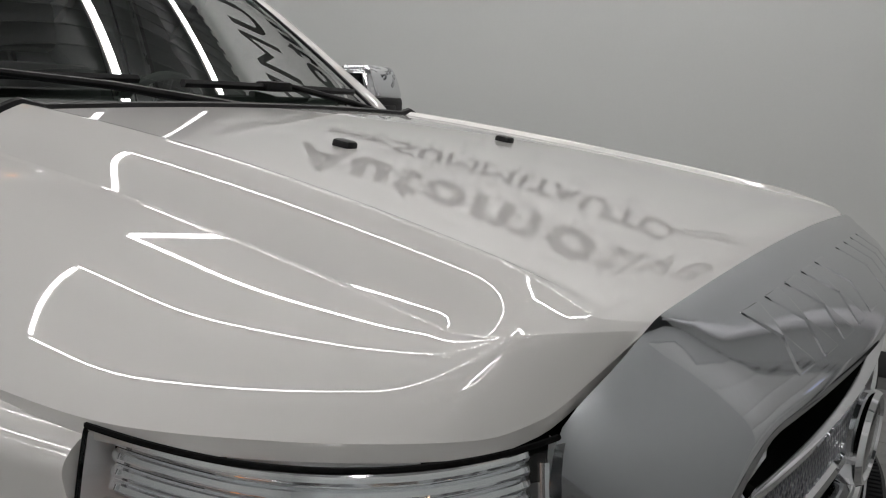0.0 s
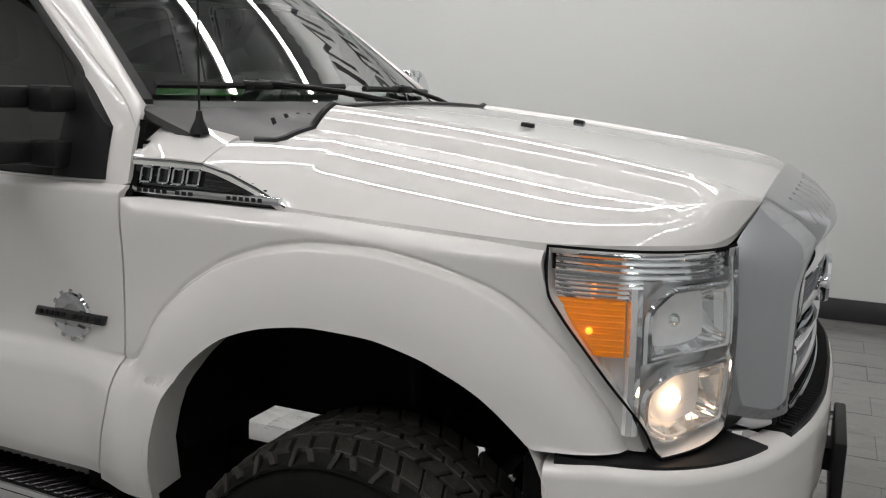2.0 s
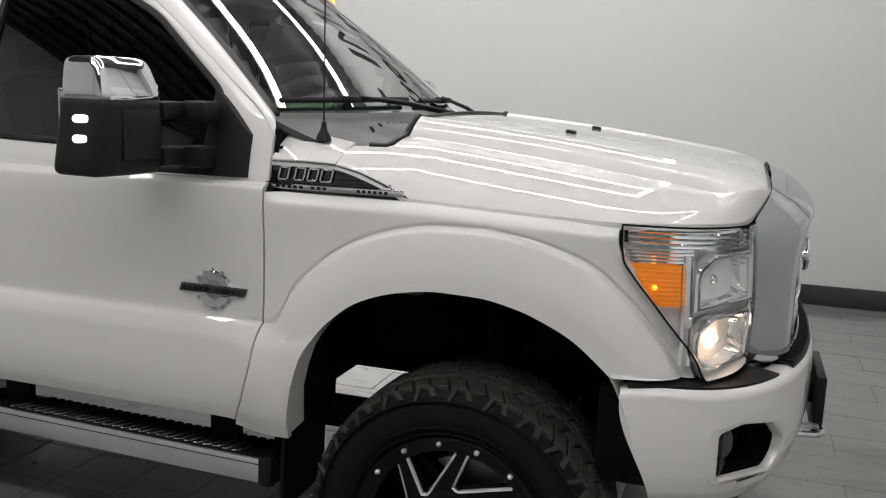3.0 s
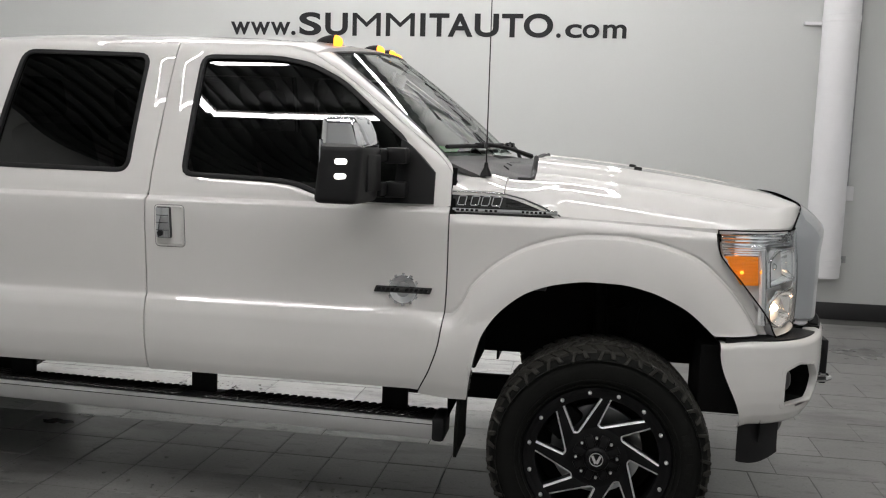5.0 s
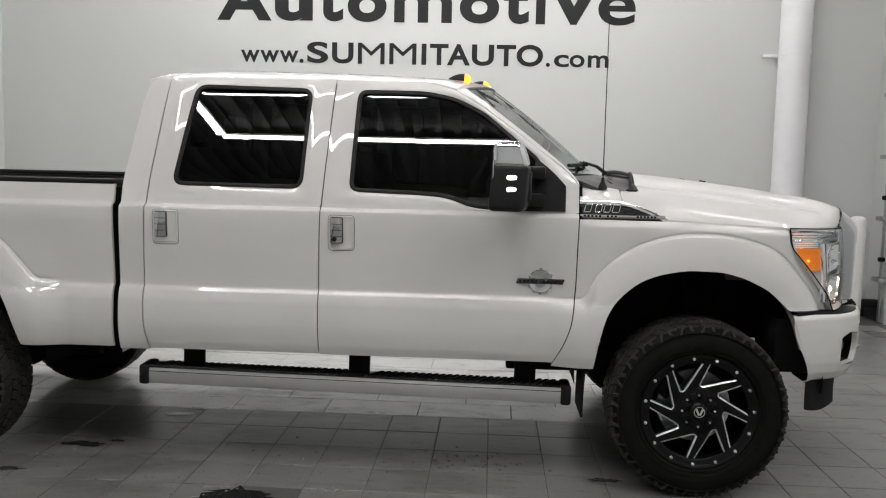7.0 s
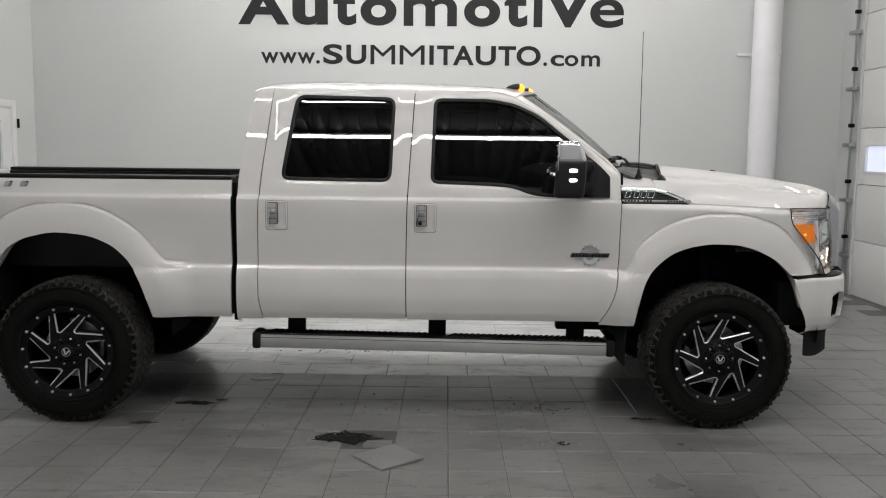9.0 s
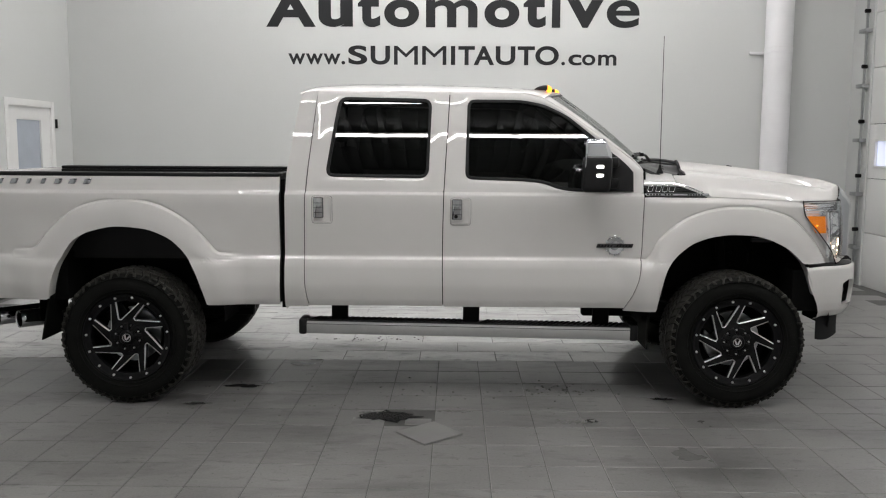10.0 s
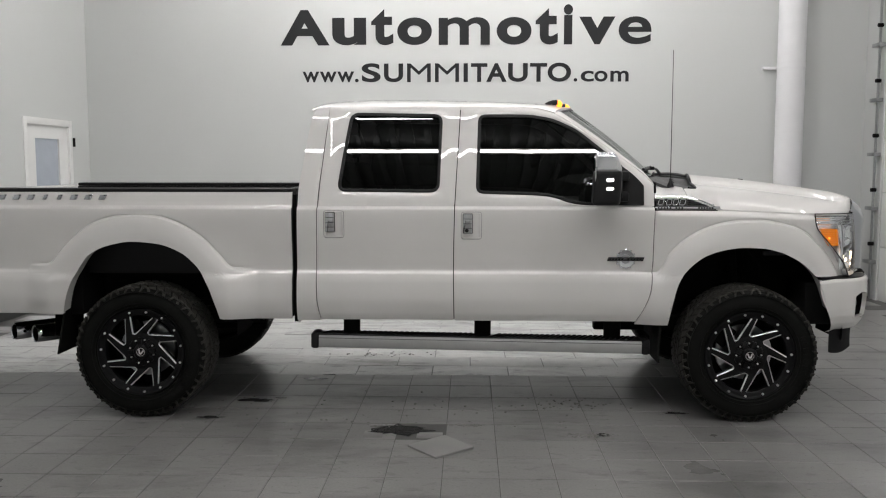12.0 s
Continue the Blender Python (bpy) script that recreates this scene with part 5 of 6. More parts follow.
badge_top = [(-0.612, 1.464), (-0.50, 1.464), (-0.413, 1.461), (-0.33, 1.442), (-0.26, 1.415), (-0.20, 1.386), (-0.184, 1.379)]
for s in (-1, 1):
    fender = find("front_fender", s)
    # vent badge between hood and fender
    poly = [(-0.612, 1.381)] + badge_top
    bp = part("vent_badge", grid(lambda u, v: Vector((lerp(-0.612, -0.19, u), s * 0.958, lerp(1.372, curve(badge_top)(lerp(-0.612, -0.19, u)) + 0.004, v))), span(0, 1, 30), span(0, 1, 4), off=(0, -s * 0.03, 0)), GLOSSB, fender, "black vent badge with chrome rim and plain bars")
    part("badge_rim", tube([(x, s * 0.962, z - 0.004) for x, z in badge_top], 0.0055, 8), CHROME, bp)
    part("badge_base", box(-0.612, -0.195, min(s * 0.955, s * 0.974), max(s * 0.955, s * 0.974), 1.379, 1.397, 0.004), CHROME, bp, "chrome lower strip")
    for k in range(3):
        z = 1.408 + 0.013 * k
        part("badge_slat", tube([(-0.40, s * 0.962, z), (-0.235 - 0.035 * k, s * 0.962, z)], 0.003, 6), BLACK, bp)
    for k, w in enumerate((0.036, 0.012, 0.036, 0.036, 0.040)):
        x = -0.592 + (0, 0.038, 0.052, 0.094, 0.136)[k]
        z0, z1 = (1.404, 1.446) if w > 0.02 else (1.421, 1.427)
        for a, b, c, d in ((0, w, z1 - 0.006, z1), (0, w, z0, z0 + 0.006), (0, 0.006, z0, z1), (w - 0.006, w, z0, z1)):
            bb = box(x + a, x + b, min(s * 0.960, s * 0.968), max(s * 0.960, s * 0.968), c, d, 0.0012, seg=1)
            for v in bb.verts:
                v.co.x += (v.co.z - 1.42) * 0.25
            part("badge_bar", bb, CHROME, bp)
    for k in range(9):
        part("small_bar", box(-0.595 + 0.019 * k, -0.595 + 0.019 * k + 0.011, min(s * 0.972, s * 0.9755), max(s * 0.972, s * 0.9755), 1.383, 1.392), BLACK, bp) if k != 5 else None
    for k in range(6):
        part("small_bar", box(-0.335 + 0.017 * k, -0.335 + 0.017 * k + 0.010, min(s * 0.972, s * 0.9755), max(s * 0.972, s * 0.9755), 1.383, 1.392), BLACK, bp)
    for nm, hx, hz in (("front_door", -1.795, 1.272), ("rear_door", -2.689, 1.280)):
        door = find(nm, s)
        ring = rounded([(hx - 0.064, hz - 0.086), (hx + 0.064, hz - 0.086), (hx + 0.064, hz + 0.086), (hx - 0.064, hz + 0.086)], 0.018)
        outline_strip("handle_bezel", ring, s, 0.010, 0.0060, PAINT, door, ring[0], n=80, depth=0.004)
        # shallow bowl for the fingers
        bowl = bmesh.new()
        grid(lambda u, v: side_pt(hx + lerp(-0.054, 0.052, u), hz + lerp(-0.074, 0.074, v), s, 0.0055 - 0.0048 * (math.sin(math.pi * u) * math.sin(math.pi * v)) ** 0.5), span(0, 1, 14), span(0, 1, 14), bm=bowl)
        part("handle_bowl", bowl, PAINT, door)
        patch_on_side("handle_slot", rounded([(hx - 0.056, hz - 0.052), (hx + 0.010, hz - 0.052), (hx + 0.010, hz + 0.080), (hx - 0.056, hz + 0.080)], 0.008), s, 0.0075, GREYP, door)
        outline_strip("handle_groove_line", rounded([(hx - 0.067, hz - 0.089), (hx + 0.067, hz - 0.089), (hx + 0.067, hz + 0.089), (hx - 0.067, hz + 0.089)], 0.02), s, 0.0022, 0.0012, GREYP, door, (hx - 0.067, hz), n=80, depth=0.004)
        hb = bmesh.new()
        grid(lambda u, v: side_pt(hx + lerp(-0.052, 0.006, u), hz + lerp(-0.048, 0.076, v), s, 0.010 + 0.016 * math.sin(math.pi * lerp(0.08, 0.92, u)) ** 0.6), span(0, 1, 10), span(0, 1, 12), bm=hb, off=(0, -s * 0.012, 0))
        hd = part("door_handle", hb, CHROME, door, "chrome pull handle")
        for k in (0.25, 0.5, 0.75):
            part("handle_groove", tube([side_pt(hx + lerp(-0.050, 0.004, u), hz + lerp(-0.048, 0.076, k), s, 0.0105 + 0.016 * math.sin(math.pi * lerp(0.08, 0.92, u)) ** 0.6) for u in span(0, 1, 8)], 0.0016, 5), BLACK, hd)
        if nm == "front_door":
            lk = part("key_lock", cyl(side_pt(hx - 0.030, hz - 0.030, s, 0.02), side_pt(hx - 0.030, hz - 0.030, s, 0.032), 0.012, n=16), BLACK, hd)
    # round gear emblem with a dark bar
    door = find("front_door", s)
    em = bmesh.new()
    cx, cz = -0.798, 1.057
    w0 = half_width(cx, cz)
    prof = [(0.030, 0.006), (0.046, 0.008), (0.055, 0.010), (0.060, 0.004), (0.060, 0.0), (0.030, 0.0)]
    lathe(prof, 40, "Y", em, close=True)
    for k in range(12):
        b = box(-0.006, 0.006, 0.0, 0.008, 0.056, 0.067, 0.001, seg=1)
        merge(em, b, Matrix.Rotation(2 * math.pi * k / 12, 4, "Y"))
    eo = part("door_emblem", em, CHROME, door, "round chrome gear emblem with dark bar")
    eo.matrix_world = Matrix.Translation((cx, s * (w0 - 0.001), cz)) @ Matrix.Diagonal((1, s, 1, 1))
    bb = box(-0.116, 0.116, 0.004, 0.014, -0.013, 0.013, 0.003)
    for v in bb.verts:
        v.co.x += v.co.z * 0.35
    be = part("emblem_bar", bb, GLOSSB, eo)
    for k in range(11):
        if k == 5:
            continue
        sb = box(-0.107 + 0.0195 * k, -0.107 + 0.0195 * k + 0.013, 0.014, 0.0165, -0.007, 0.007, 0.001, seg=1)
        for v in sb.verts:
            v.co.x += v.co.z * 0.35
        part("letter_bar", sb, BLACK, eo)
    part("emblem_core", lathe([(0.001, 0.004), (0.030, 0.003), (0.032, 0.0)], 24, "Y"), SATIN, eo)

    # towing mirror: sail on the door, two arms, head with chrome cap
    mirror = part("side_mirror", grid(lambda u, v: Vector((lerp(-0.685, lerp(-0.855, -0.835, v), u), s * (half_width(-0.8, lerp(1.405, 1.655 - 0.16 * smooth01(1 - u) , v)) + 0.020 - 0.012 * abs(2 * u - 1) ** 3), lerp(1.405, 1.660 - 0.13 * (1 - u) ** 1.3, v))), span(0, 1, 14), span(0, 1, 14), off=(0, -s * 0.035, 0)), BLACK, truck, "black towing mirror with a chrome cap")

    def head_shape(z0, z1, name, mat, bev):
        b = bmesh.new()
        bmesh.ops.create_cube(b, size=1)
        bmesh.ops.subdivide_edges(b, edges=b.edges[:], cuts=3, use_grid_fill=True)
        for v in b.verts:
            v.co = Vector((v.co.x * 0.165, v.co.y * 0.256, lerp(z0, z1, v.co.z + 0.5)))
        hard = [e for e in b.edges if len(e.link_faces) == 2 and e.calc_face_angle() > 1]
        bmesh.ops.bevel(b, geom=hard, offset=bev, segments=4, profile=0.55, affect="EDGES")
        for v in b.verts:
            t = (v.co.z - 1.418) / 0.32
            k = max(0.0, t - 0.60) / 0.40
            if v.co.x > 0:
                v.co.x *= 1 - 0.55 * k ** 1.6            # the nose of the cap slopes back
            v.co.x += 0.004 - 0.012 * (1 - t) ** 2
            if v.co.y * s > 0:
                v.co.y -= s * 0.034 * t                  # the outer end leans inwards
            else:
                v.co.y += s * 0.020 * k ** 2
            v.co.x -= 0.10 * v.co.y * v.co.y / 0.13
        o = part(name, b, mat, mirror)
        o.matrix_world = Matrix.Translation((-0.957, s * 1.238, 0)) @ Matrix.Rotation(s * radians(6), 4, "Z")
        return o
    head_shape(1.418, 1.634, "mirror_head", BLACK, 0.026)
    cap = head_shape(1.612, 1.738, "mirror_cap", CHROME, 0.030)
    cap["label"] = "polished chrome mirror cap"
    part("mirror_panel", box(-0.006, 0.006, -0.075, 0.065, -0.068, 0.068, 0.004), BLACK, mirror).matrix_world = Matrix.Translation((-0.874, s * 1.215, 1.530)) @ Matrix.Rotation(s * radians(6), 4, "Z")
    for z in (1.572, 1.519):
        l = part("mirror_lamp", box(-0.024, 0.024, -0.010, 0.010, -0.0105, 0.0105, 0.0095, seg=3), WHITEGLOW, mirror, "lit white mirror lamp")
        l.matrix_world = Matrix.Translation((-0.962, s * (1.354 - 0.06 * (z - 1.519)), z)) @ Matrix.Rotation(s * radians(-12), 4, "Z")
    gl = part("mirror_glass", box(-0.003, 0.003, -0.100, 0.100, -0.105, 0.105, 0.002), CHROME, mirror, "mirror glass")
    gl.matrix_world = Matrix.Translation((-1.036, s * 1.238, 1.545)) @ Matrix.Rotation(s * radians(6), 4, "Z")
    for z, h in ((1.595, 0.026), (1.462, 0.026)):
        part("mirror_arm", box(-0.945, -0.865, min(s * 0.99, s * 1.13), max(s * 0.99, s * 1.13), z - h, z + h, 0.010), BLACK, mirror)
        part("arm_joint", box(-0.880, -0.790, min(s * 0.955, s * 1.035), max(s * 0.955, s * 1.035), z - 0.034, z + 0.030, 0.012), BLACK, mirror)

    # running board
    root = part("running_board", box(-1.115, 1.115, -0.070, 0.075, -0.050, 0.034, 0.010), STEPM, truck, "brushed aluminium running board with black treads")
    m = Matrix.Translation((-1.7395, s * 0.877, 0.489)) @ Matrix.Rotation(radians(0.82), 4, "Y") @ Matrix.Diagonal((1, -s, 1, 1))
    root.matrix_world = m
    part("step_groove", box(-1.07, 1.07, -0.0708, -0.066, 0.014, 0.017), GAP, root)
    for xe in (-1, 1):
        part("end_cap", box(min(xe * 1.065, xe * 1.120), max(xe * 1.065, xe * 1.120), -0.080, 0.082, -0.056, 0.050, 0.016), BLACK, root, "black end cap")
    part("tread_plate", box(-1.07, 1.07, -0.062, 0.078, 0.030, 0.037, 0.002), BLACK, root)
    for x0, x1 in ((-1.03, -0.05), (0.10, 1.03)):
        x = x0
        while x < x1:
            b = box(-0.011, 0.011, -0.058, 0.074, 0.036, 0.044, 0.003, seg=1)
            for v in b.verts:
                v.co.x += v.co.y * 0.55 * (1 if x0 < 0 else 1)
            b.transform(Matrix.Translation((x, 0, 0)))
            part("tread_rib", b, RIBM, root)
            x += 0.036
    for x in (-0.86, 0.02, 0.885):
        br = box(x - 0.055, x + 0.055, 0.02, 0.05, 0.02, 0.185, 0.004)
        box(x - 0.05, x + 0.05, 0.02, 0.20, 0.15, 0.185, 0.004, br)
        part("step_bracket", br, DARK, root)
    # mud flaps
    mf = grid(lambda u, v: Vector((lerp(-0.505, -0.560, v) - 0.02 * math.sin(v * 3), s * lerp(0.70, 0.985, u), lerp(0.90, 0.372, v))), span(0, 1, 6), span(0, 1, 10), off=(-0.012, 0, 0))
    part("mud_flap", mf, RUBBER, truck, "black rubber mud flap")
    mf = grid(lambda u, v: Vector((lerp(-4.44, -4.545, v), s * lerp(0.68, 0.985, u), lerp(0.945, 0.405, v))), span(0, 1, 6), span(0, 1, 10), off=(-0.012, 0, 0))
    part("mud_flap", mf, RUBBER, truck, "black rubber mud flap")

# aerial
ant = part("aerial", lathe([(0.024, 0.0), (0.022, 0.010), (0.010, 0.035), (0.007, 0.055), (0.001, 0.056)], 16, "Z"), BLACK, truck, "thin black whip aerial")
ant.matrix_world = pose(-0.494, -0.868, 1.520)
part("aerial_rod", cyl((0, 0, 0.05), (0, 0, 0.88), 0.0028, 0.0019, 8), BLACK, ant)

# wipers
for y0, y1, yp, ym in ((-0.83, -0.17, 0.02, -0.54), (-0.06, 0.70, 0.80, 0.24)):
    wp = part("wiper", tube([shield_pt(0.045 + 0.01 * t, lerp(y0, y1, t) / 0.88, 0.022) for t in span(0, 1, 12)], 0.010, 6), BLACK, truck, "black windscreen wiper")
    pk = shield_pt(0.055, ym / 0.88, 0.034)
    part("wiper_arm", tube([cowl_pt(0.55, yp / 0.87) + Vector((0, 0, 0.02)), (cowl_pt(0.55, yp / 0.87) + pk) / 2 + Vector((0.01, 0, 0.018)), pk], [0.013, 0.009, 0.007], 8), BLACK, wp)
    part("wiper_joint", box(-0.022, 0.022, -0.045, 0.045, -0.013, 0.012, 0.007), BLACK, wp).matrix_world = Matrix.Translation(pk - Vector((0, 0, 0.01)))

# ---- room fittings ----
sign = tagged(new("wall_lettering"), "large black sign lettering on the white wall", "sign")
YL = YN - 0.001
def letter(ch, x0, x1, z0, z1, bold=0.012):
    """One sign letter, its outline fitted to the given box on the wall."""
    ob = text_mesh("letter", ch, 0.72, 0.004, SIGN, Matrix.Identity(4), sign, bold=bold)
    co = [v.co for v in ob.data.vertices]
    a, b, c, d = min(p.x for p in co), max(p.x for p in co), min(p.y for p in co), max(p.y for p in co)
    for p in co:
        p.x, p.y = x0 + (p.x - a) / (b - a) * (x1 - x0), z0 + (p.y - c) / (d - c) * (z1 - z0)
    ob.matrix_world = pose(0, YL, 0, 90, 0, 0)


def wall_x(p):
    return -3.967 + (p - 536) * 0.007257


for ch, a, b, top in (("A", 498, 585, 0.446), ("u", 590, 650, 0.346), ("t", 659, 698, 0.455), ("o", 705, 766, 0.346), ("m", 778, 868, 0.346), ("o", 880, 941, 0.346), ("t", 948, 987, 0.455), ("i", 997, 1013, 0.500), ("v", 1024, 1087, 0.346), ("e", 1093, 1150, 0.346)):
    letter(ch, wall_x(a), wall_x(b), 3.192, 3.192 + top, {"e": 0.016, "m": 0.018}.get(ch, 0.038))
for ch, a, b, top in (("w", 536, 566, 0.137), ("w", 567, 597, 0.137), ("w", 598, 628, 0.137), (".", 629.5, 636, 0.045), ("S", 641.6, 675, 0.240), ("U", 681, 715, 0.236), ("M", 722, 764, 0.236), ("M", 771.5, 814, 0.236), ("I", 822, 829.6, 0.236),
                      ("T", 835, 864, 0.236), ("A", 862, 898, 0.236), ("U", 900.5, 935, 0.236), ("T", 939, 969, 0.236), ("O", 970, 1011, 0.240), (".", 1015.7, 1022, 0.045), ("c", 1028, 1051, 0.137), ("o", 1052, 1075, 0.137), ("m", 1080, 1112, 0.137)):
    letter(ch, wall_x(a), wall_x(b), 2.724, 2.724 + top, {"M": 0.0}.get(ch, 0.018 if top < 0.2 else 0.028))
for k, ch in enumerate(("S", "U", "M", "M", "I", "T")):
    letter(ch, -4.25 + 0.80 * k, -4.25 + 0.80 * k + (0.16 if ch == "I" else 0.66), 3.98, 4.75, 0.0 if ch == "M" else 0.02)

# round duct beside the wall
PX, PY, PR = 2.19, YN - 0.19, 0.165
prof = [(PR - 0.01, 0.45)]
z = 0.45
while z < ZC - 0.1:
    prof += [(PR, z), (PR + 0.0015, z + 0.07), (PR, z + 0.14)]
    z += 0.145
prof += [(PR, ZC - 0.001)]
duct = tagged(obj("wall_duct", lathe(prof, 40, "Z"), DUCT), "white painted round duct on the wall", "duct")
duct.matrix_world = Matrix.Translation((PX, PY, 0))
for zz in (0.60, 2.90):
    o = part("duct_collar", lathe([(PR + 0.001, -0.03), (PR + 0.006, -0.028), (PR + 0.006, 0.028), (PR + 0.001, 0.03)], 40, "Z"), DUCT, duct)
    o.matrix_local = Matrix.Translation((0, 0, zz))
part("duct_bracket", box(-0.30, 0.0, 0.15, 0.188, 2.865, 2.90, 0.004), DUCT, duct)
cond = tagged(obj("conduit", cyl((2.405, YN - 0.03, 1.33), (2.405, YN - 0.03, ZC), 0.014, n=10), GALV), "thin grey conduit with a switch box on the wall", "conduit")
part("switch_box", box(2.365, 2.465, YN - 0.062, YN - 0.001, 1.19, 1.33, 0.008), DUCT, cond)
tagged(obj("wall_outlet", box(2.405, 2.455, YN - 0.02, YN - 0.001, 0.57, 0.64, 0.004), GALV), "small grey wall outlet near the floor", "outlet")

# bollard
tagged(obj("bollard", lathe([(0.085, 0.0), (0.085, 1.09), (0.082, 1.115), (0.070, 1.138), (0.045, 1.152), (0.001, 1.158)], 32, "Z"), DOORW), "white painted steel bollard", "bollard").matrix_world = Matrix.Translation((2.875, 4.30, 0))
tagged(obj("floor_stop", box(2.98, 3.16, 4.38, 4.50, 0.16, 0.24, 0.01), BLACK), "black rubber stop on the wall", "stop").location = (0.04, 0, 0)

# overhead door, sections with a window, track
gd = tagged(new("garage_door"), "white sectional overhead door with a small window, closed", "garage door", kind="structure")
zs = [0.0, 0.664, 1.329, 1.987, 2.657, 3.309, 4.0]
for a, b in zip(zs, zs[1:]):
    if a == 1.329:
        bm = box(XE + 0.02, XE + 0.07, GY0 + 0.004, 3.46, a + 0.004, b - 0.004, 0.004)
        box(XE + 0.02, XE + 0.07, 4.04, GY1 - 0.004, a + 0.004, b - 0.004, 0.004, bm)
        box(XE + 0.02, XE + 0.07, 3.46, 4.04, a + 0.004, 1.48, 0.0, bm)
        box(XE + 0.02, XE + 0.07, 3.46, 4.04, 1.785, b - 0.004, 0.0, bm)
        sec = part("door_section", bm, DOORW, gd)
        part("window_pane", box(XE + 0.045, XE + 0.050, 3.46, 4.04, 1.48, 1.785), DAYWIN, sec, "bright daylight window pane")
        for y0, y1, z0, z1 in ((3.44, 4.06, 1.46, 1.49), (3.44, 4.06, 1.775, 1.805), (3.44, 3.47, 1.49, 1.775), (4.03, 4.06, 1.49, 1.775)):
            part("window_frame", box(XE + 0.008, XE + 0.0195, y0, y1, z0, z1, 0.003), DOORW, sec)
    else:
        part("door_section", box(XE + 0.02, XE + 0.07, GY0 + 0.004, GY1 - 0.004, a + 0.004, b - 0.004, 0.004), DOORW, gd)
part("door_backing", box(XE + 0.075, XE + 0.09, GY0, GY1, 0, GZ), GAP, gd)
tr = tagged(new("door_track"), "galvanised steel door track with brackets", "track")
part("rail", box(XE - 0.055, XE - 0.045, 4.27, 4.31, 0.02, 4.3), GALV, tr)
part("rail", box(XE - 0.012, XE - 0.002, 4.37, 4.42, 0.02, 4.3), GALV, tr)
for k in range(7):
    z = 0.45 + 0.66 * k
    part("track_bracket", box(XE - 0.09, XE - 0.0015, 4.25, 4.43, z, z + 0.045, 0.004), GALV, tr)
    part("roller", cyl((XE - 0.10, 4.26, z + 0.25), (XE - 0.04, 4.26, z + 0.25), 0.024, n=14), DARK, tr)

# door in the west wall
dr = tagged(new("door_1"), "white steel door with a frosted vision panel, closed", "door", kind="structure")
bm = box(XW - 0.07, XW - 0.02, DY0 + 0.03, 3.36, 0.01, DZ - 0.03)
box(XW - 0.07, XW - 0.02, 3.95, DY1 - 0.03, 0.01, DZ - 0.03, bm=bm)
box(XW - 0.07, XW - 0.02, 3.36, 3.95, 0.01, 1.10, bm=bm)
box(XW - 0.07, XW - 0.02, 3.36, 3.95, 1.975, DZ - 0.03, bm=bm)
leaf = part("door_leaf", bm, DOORW, dr)
part("vision_panel", box(XW - 0.05, XW - 0.04, 3.36, 3.95, 1.10, 1.975), FROST, leaf, "frosted grey vision panel")
for y0, y1, z0, z1 in ((DY0 - 0.05, DY0 + 0.03, 0, DZ + 0.05), (DY1 - 0.03, DY1 + 0.05, 0, DZ + 0.05), (DY0 + 0.03, DY1 - 0.03, DZ - 0.03, DZ + 0.05)):
    part("door_frame", box(XW - 0.10, XW + 0.012, y0, y1, z0, z1, 0.004), DOORW, dr)
part("hinge", box(XW + 0.0125, XW + 0.035, 4.255, 4.285, 1.89, 2.00, 0.004), DARK, dr, "dark hinge")
part("door_handle", cyl((XW - 0.02, DY0 + 0.10, 1.02), (XW + 0.05, DY0 + 0.10, 1.02), 0.012, n=10), SATIN, dr)

# ---- floor tiles ----
def tile_mat(name, col, rough, spec, vary, rand):
    """Worn stone tile: tone per tile, cloudy dirt, dark drag streaks along x, speckle, uneven sheen."""
    m = mk(name, col, rough, spec=spec, vary=vary, scale=1.1, fine=70, rvary=0.25, rand=rand, world=True)
    nt = m.node_tree
    N, L = nt.nodes, nt.links
    p = N["Principled BSDF"]
    pos = N.new("ShaderNodeNewGeometry").outputs["Position"]
    base = p.inputs["Base Color"].links[0].from_socket
    for size, scale, detail, low, high, dark in ((1, (0.9, 2.6, 1), 7, 0.52, 0.66, 0.62), (1, (6.0, 16.0, 1), 8, 0.57, 0.66, 0.70), (1, (45, 45, 1), 2, 0.66, 0.72, 0.55)):
        mp = N.new("ShaderNodeMapping"); mp.inputs["Scale"].default_value = scale; L.new(pos, mp.inputs["Vector"])
        no = N.new("ShaderNodeTexNoise"); no.inputs["Scale"].default_value = size; no.inputs["Detail"].default_value = detail
        no.inputs["Roughness"].default_value = 0.62; no.inputs["Distortion"].default_value = 0.4
        L.new(mp.outputs[0], no.inputs["Vector"])
        mr = N.new("ShaderNodeMapRange"); mr.inputs["From Min"].default_value = low; mr.inputs["From Max"].default_value = high
        mr.inputs["To Min"].default_value = 1.0; mr.inputs["To Max"].default_value = dark
        L.new(no.outputs["Fac"], mr.inputs["Value"])
        sc = N.new("ShaderNodeVectorMath"); sc.operation = "SCALE"
        L.new(base, sc.inputs[0]); L.new(mr.outputs[0], sc.inputs["Scale"])
        base = sc.outputs[0]
    L.new(base, p.inputs["Base Color"])
    return m


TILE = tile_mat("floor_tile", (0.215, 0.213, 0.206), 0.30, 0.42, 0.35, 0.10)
# strong light on the floor under and behind the truck, put into the tile colour
TILE2 = tile_mat("floor_tile_lit", (0.66, 0.66, 0.65), 0.16, 0.9, 0.24, 0.10)
TILE3 = mk("loose_tile_face", (0.235, 0.233, 0.226), 0.30, vary=0.10, scale=9)
rng = random.Random(11)
TX, TY, Y0 = 0.3055, 0.330, 0.178


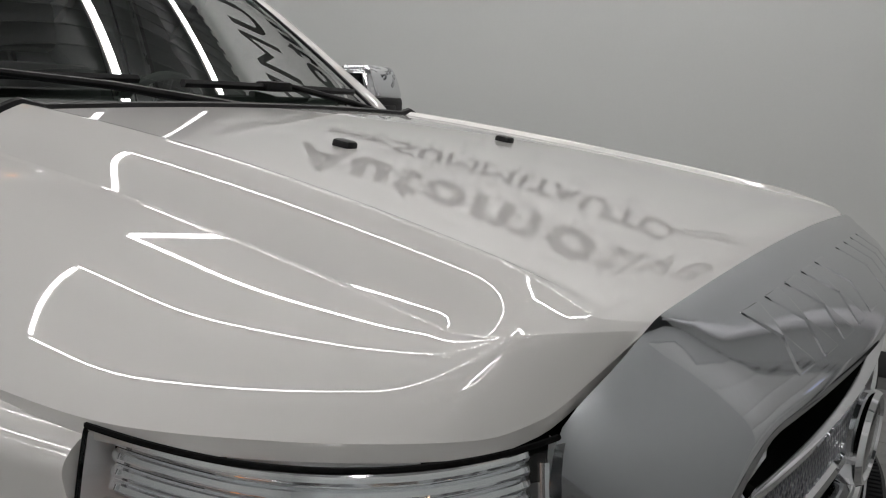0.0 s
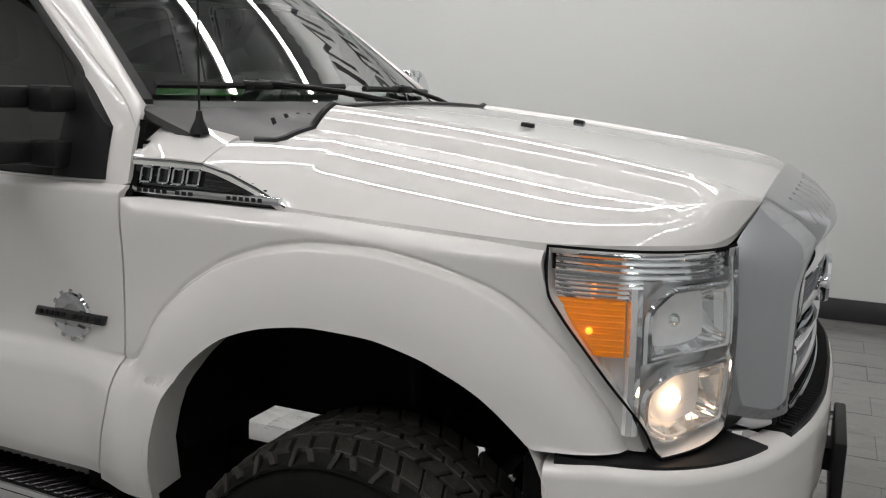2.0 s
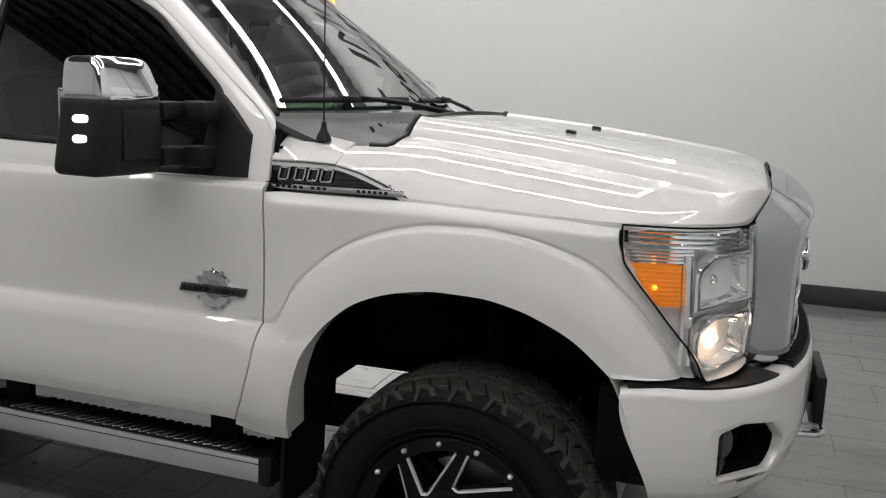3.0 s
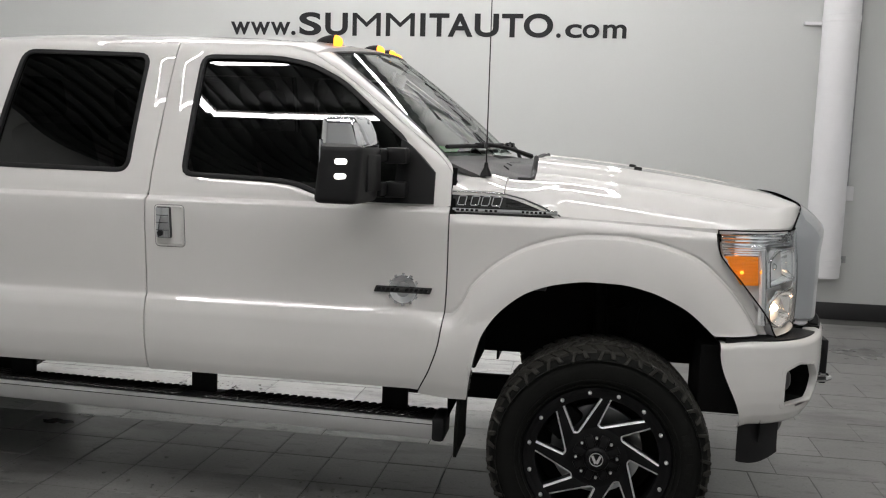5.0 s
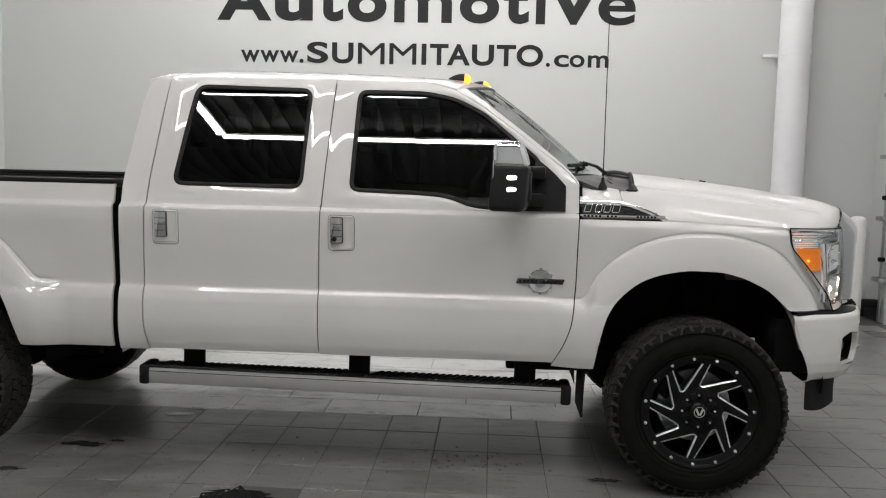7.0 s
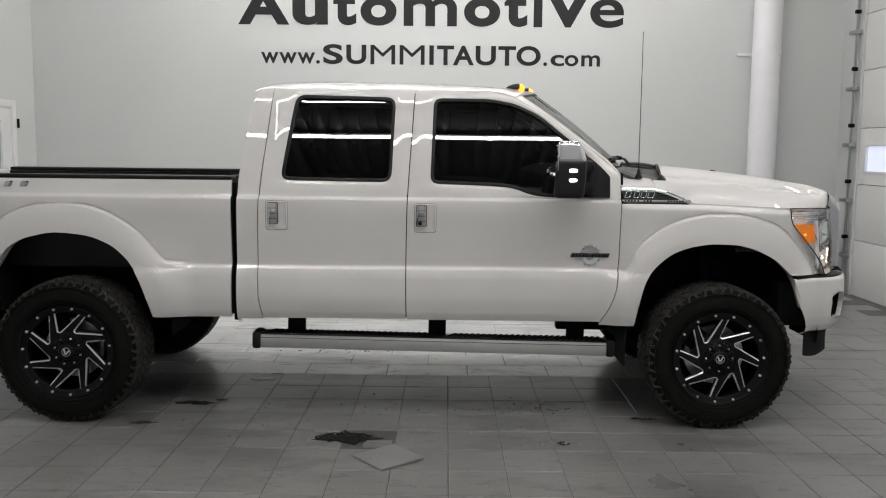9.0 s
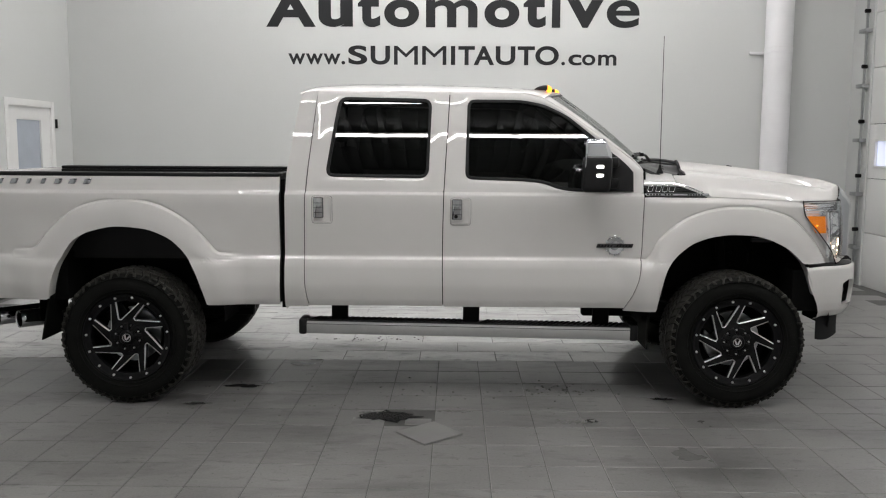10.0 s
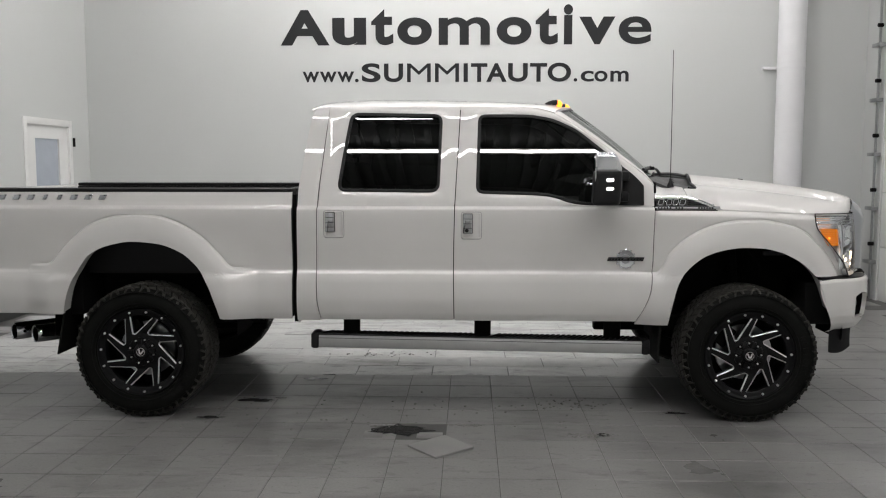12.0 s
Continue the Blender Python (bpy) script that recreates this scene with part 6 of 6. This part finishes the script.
def tile_mesh(w, d, mat):
    me = bpy.data.meshes.new("tile")
    b = box(-w / 2 + 0.0022, w / 2 - 0.0022, -d / 2 + 0.0022, d / 2 - 0.0022, -0.012, 0.0)
    bmesh.ops.bevel(b, geom=[e for e in b.edges if all(v.co.z > -0.001 for v in e.verts)], offset=0.0022, segments=1, affect="EDGES")
    b.to_mesh(me); b.free()
    me.materials.append(mat)
    return me


# the large tile in two copies: with the painted light, and in plain TILE
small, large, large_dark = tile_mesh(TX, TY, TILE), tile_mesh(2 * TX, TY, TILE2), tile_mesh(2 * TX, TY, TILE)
rest = bmesh.new()
count = 0


def lay(me, w, x, y):
    global count
    m = pose(x, y, rng.uniform(-0.0012, 0.0004), rng.uniform(-0.12, 0.12), rng.uniform(-0.12, 0.12), 0)
    if -4.4 < x < 1.0 and -2.9 < y < 1.3 and count < 300:
        o = new("tile", me)
        o.parent = floor
        o.matrix_local = m
        count += 1
    else:
        c = 0.0022
        q = [(-w / 2 + c, -TY / 2 + c), (w / 2 - c, -TY / 2 + c), (w / 2 - c, TY / 2 - c), (-w / 2 + c, TY / 2 - c)]
        vs = [rest.verts.new(m @ Vector((a, d, 0))) for a, d in q]
        lo = [rest.verts.new(m @ Vector((a * 1.01, d * 1.01, -0.01))) for a, d in q]
        # large tiles carry the painted light only west of x = 0.62
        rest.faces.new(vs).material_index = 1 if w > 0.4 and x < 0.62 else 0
        for i in range(4):
            rest.faces.new((vs[i], lo[i], lo[(i + 1) % 4], vs[(i + 1) % 4]))


y = Y0 - TY / 2
while y > YS:
    x = -1.645 + TX / 2 - 17 * TX
    while x < XE:
        if not (abs(x + 2.20) < 0.2 and abs(y + 1.29) < 0.12):
            if x - TX / 2 > XW:
                lay(small, TX, x, y)
        x += TX
    y -= TY
y = Y0 + TY / 2
k = 0
while y < YN - TY / 2:
    x = -1.645 - 17 * TX + (k % 2) * TX + 0.15
    while x < XE - TX:
        if x - TX > XW:
            # the light in the colour stops at x = 0.62, the tile stays the same
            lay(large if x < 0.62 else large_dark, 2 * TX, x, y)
        x += 2 * TX
    y += TY
    k += 1
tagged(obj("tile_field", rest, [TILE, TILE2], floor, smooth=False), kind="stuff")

# loose tile, broken patch and crumbs
WET = mk("wet_mortar", (0.018, 0.018, 0.018), 0.12, vary=0.4, scale=9, bump=0.3)
CRUMB = mk("mortar_crumbs", (0.22, 0.22, 0.21), 0.85, vary=0.25, scale=20)
lt = tagged(obj("loose_tile", box(-0.14, 0.14, -0.14, 0.14, 0, 0.013, 0.002), TILE3), "loose grey floor tile lying on the floor", "tile")
lt.matrix_world = pose(-1.975, -1.628, 0.0015, 1.5, 0, -50.9)
outline = []
for k in range(26):
    a = 2 * math.pi * k / 26
    outline.append((0.20 * math.cos(a) * (1.15 if k % 5 == 0 else rng.uniform(0.60, 0.95)), 0.12 * math.sin(a) * (1.2 if k % 7 == 0 else rng.uniform(0.55, 0.95))))
bm = bmesh.new()
up = [bm.verts.new((x, y, -0.0035)) for x, y in outline]
bm.faces.new(up)
pt = tagged(obj("wet_patch", bm, WET), "dark wet hole where a tile is broken out", "puddle")
pt.location = (-2.245, -1.285, 0.0045)
chip = bmesh.new()
# broken remains of the tile round the hole
for sx, sy, w, d in ((-2.40, -1.37, 0.12, 0.14), (-2.05, -1.385, 0.16, 0.12), (-2.36, -1.19, 0.16, 0.06)):
    box(sx - w / 2, sx + w / 2, sy - d / 2, sy + d / 2, -0.01, 0.0005, 0.002, chip)
tagged(obj("tile_shards", chip, TILE), "broken shards of grey floor tile", "shards", kind="stuff")
# dark damp spots near the wheels
STAIN = mk("damp_tile", (0.065, 0.064, 0.062), 0.16, vary=0.4, scale=8)
for sx, sy, rx, ry in ((-3.02, 0.02, 0.11, 0.045), (-3.30, -0.62, 0.14, 0.05), (-3.16, -0.55, 0.05, 0.02), (-2.92, 0.16, 0.06, 0.02), (-3.52, -1.05, 0.10, 0.03), (-0.98, -1.36, 0.05, 0.035), (-0.42, -0.86, 0.09, 0.03)):
    bm = bmesh.new()
    ring = []
    for k in range(22):
        a = 2 * math.pi * k / 22
        g = rng.uniform(0.55, 1.15)
        ring.append(bm.verts.new((rx * g * math.cos(a), ry * g * math.sin(a), 0)))
    bm.faces.new(ring)
    st = tagged(obj("damp_spot", bm, STAIN), "small dark damp spot on the tiled floor", "stain", group="damp spots on the floor")
    st.location = (sx, sy, 0.0042)
cr = bmesh.new()
for cx, cy, rx, ry, n in ((-2.32, -1.185, 0.16, 0.02, 14), (-1.80, -1.17, 0.13, 0.025, 60), (-1.05, -1.36, 0.14, 0.05, 70), (-2.55, 0.95, 0.45, 0.10, 50), (-1.1, -0.65, 0.35, 0.15, 60), (-2.0, -0.9, 1.2, 0.5, 60), (-3.4, -0.9, 0.5, 0.4, 40)):
    for _ in range(n):
        r = rng.uniform(0.003, 0.011)
        b = bmesh.new()
        bmesh.ops.create_icosphere(b, subdivisions=1, radius=r)
        for v in b.verts:
            v.co *= rng.uniform(0.7, 1.3)
            v.co.z *= 0.45
        merge(cr, b, Matrix.Translation((rng.gauss(cx, rx / 2), rng.gauss(cy, ry / 2), r * 0.25)))
tagged(obj("crumbs", cr, CRUMB), "pale mortar crumbs scattered on the floor", "debris", kind="stuff")
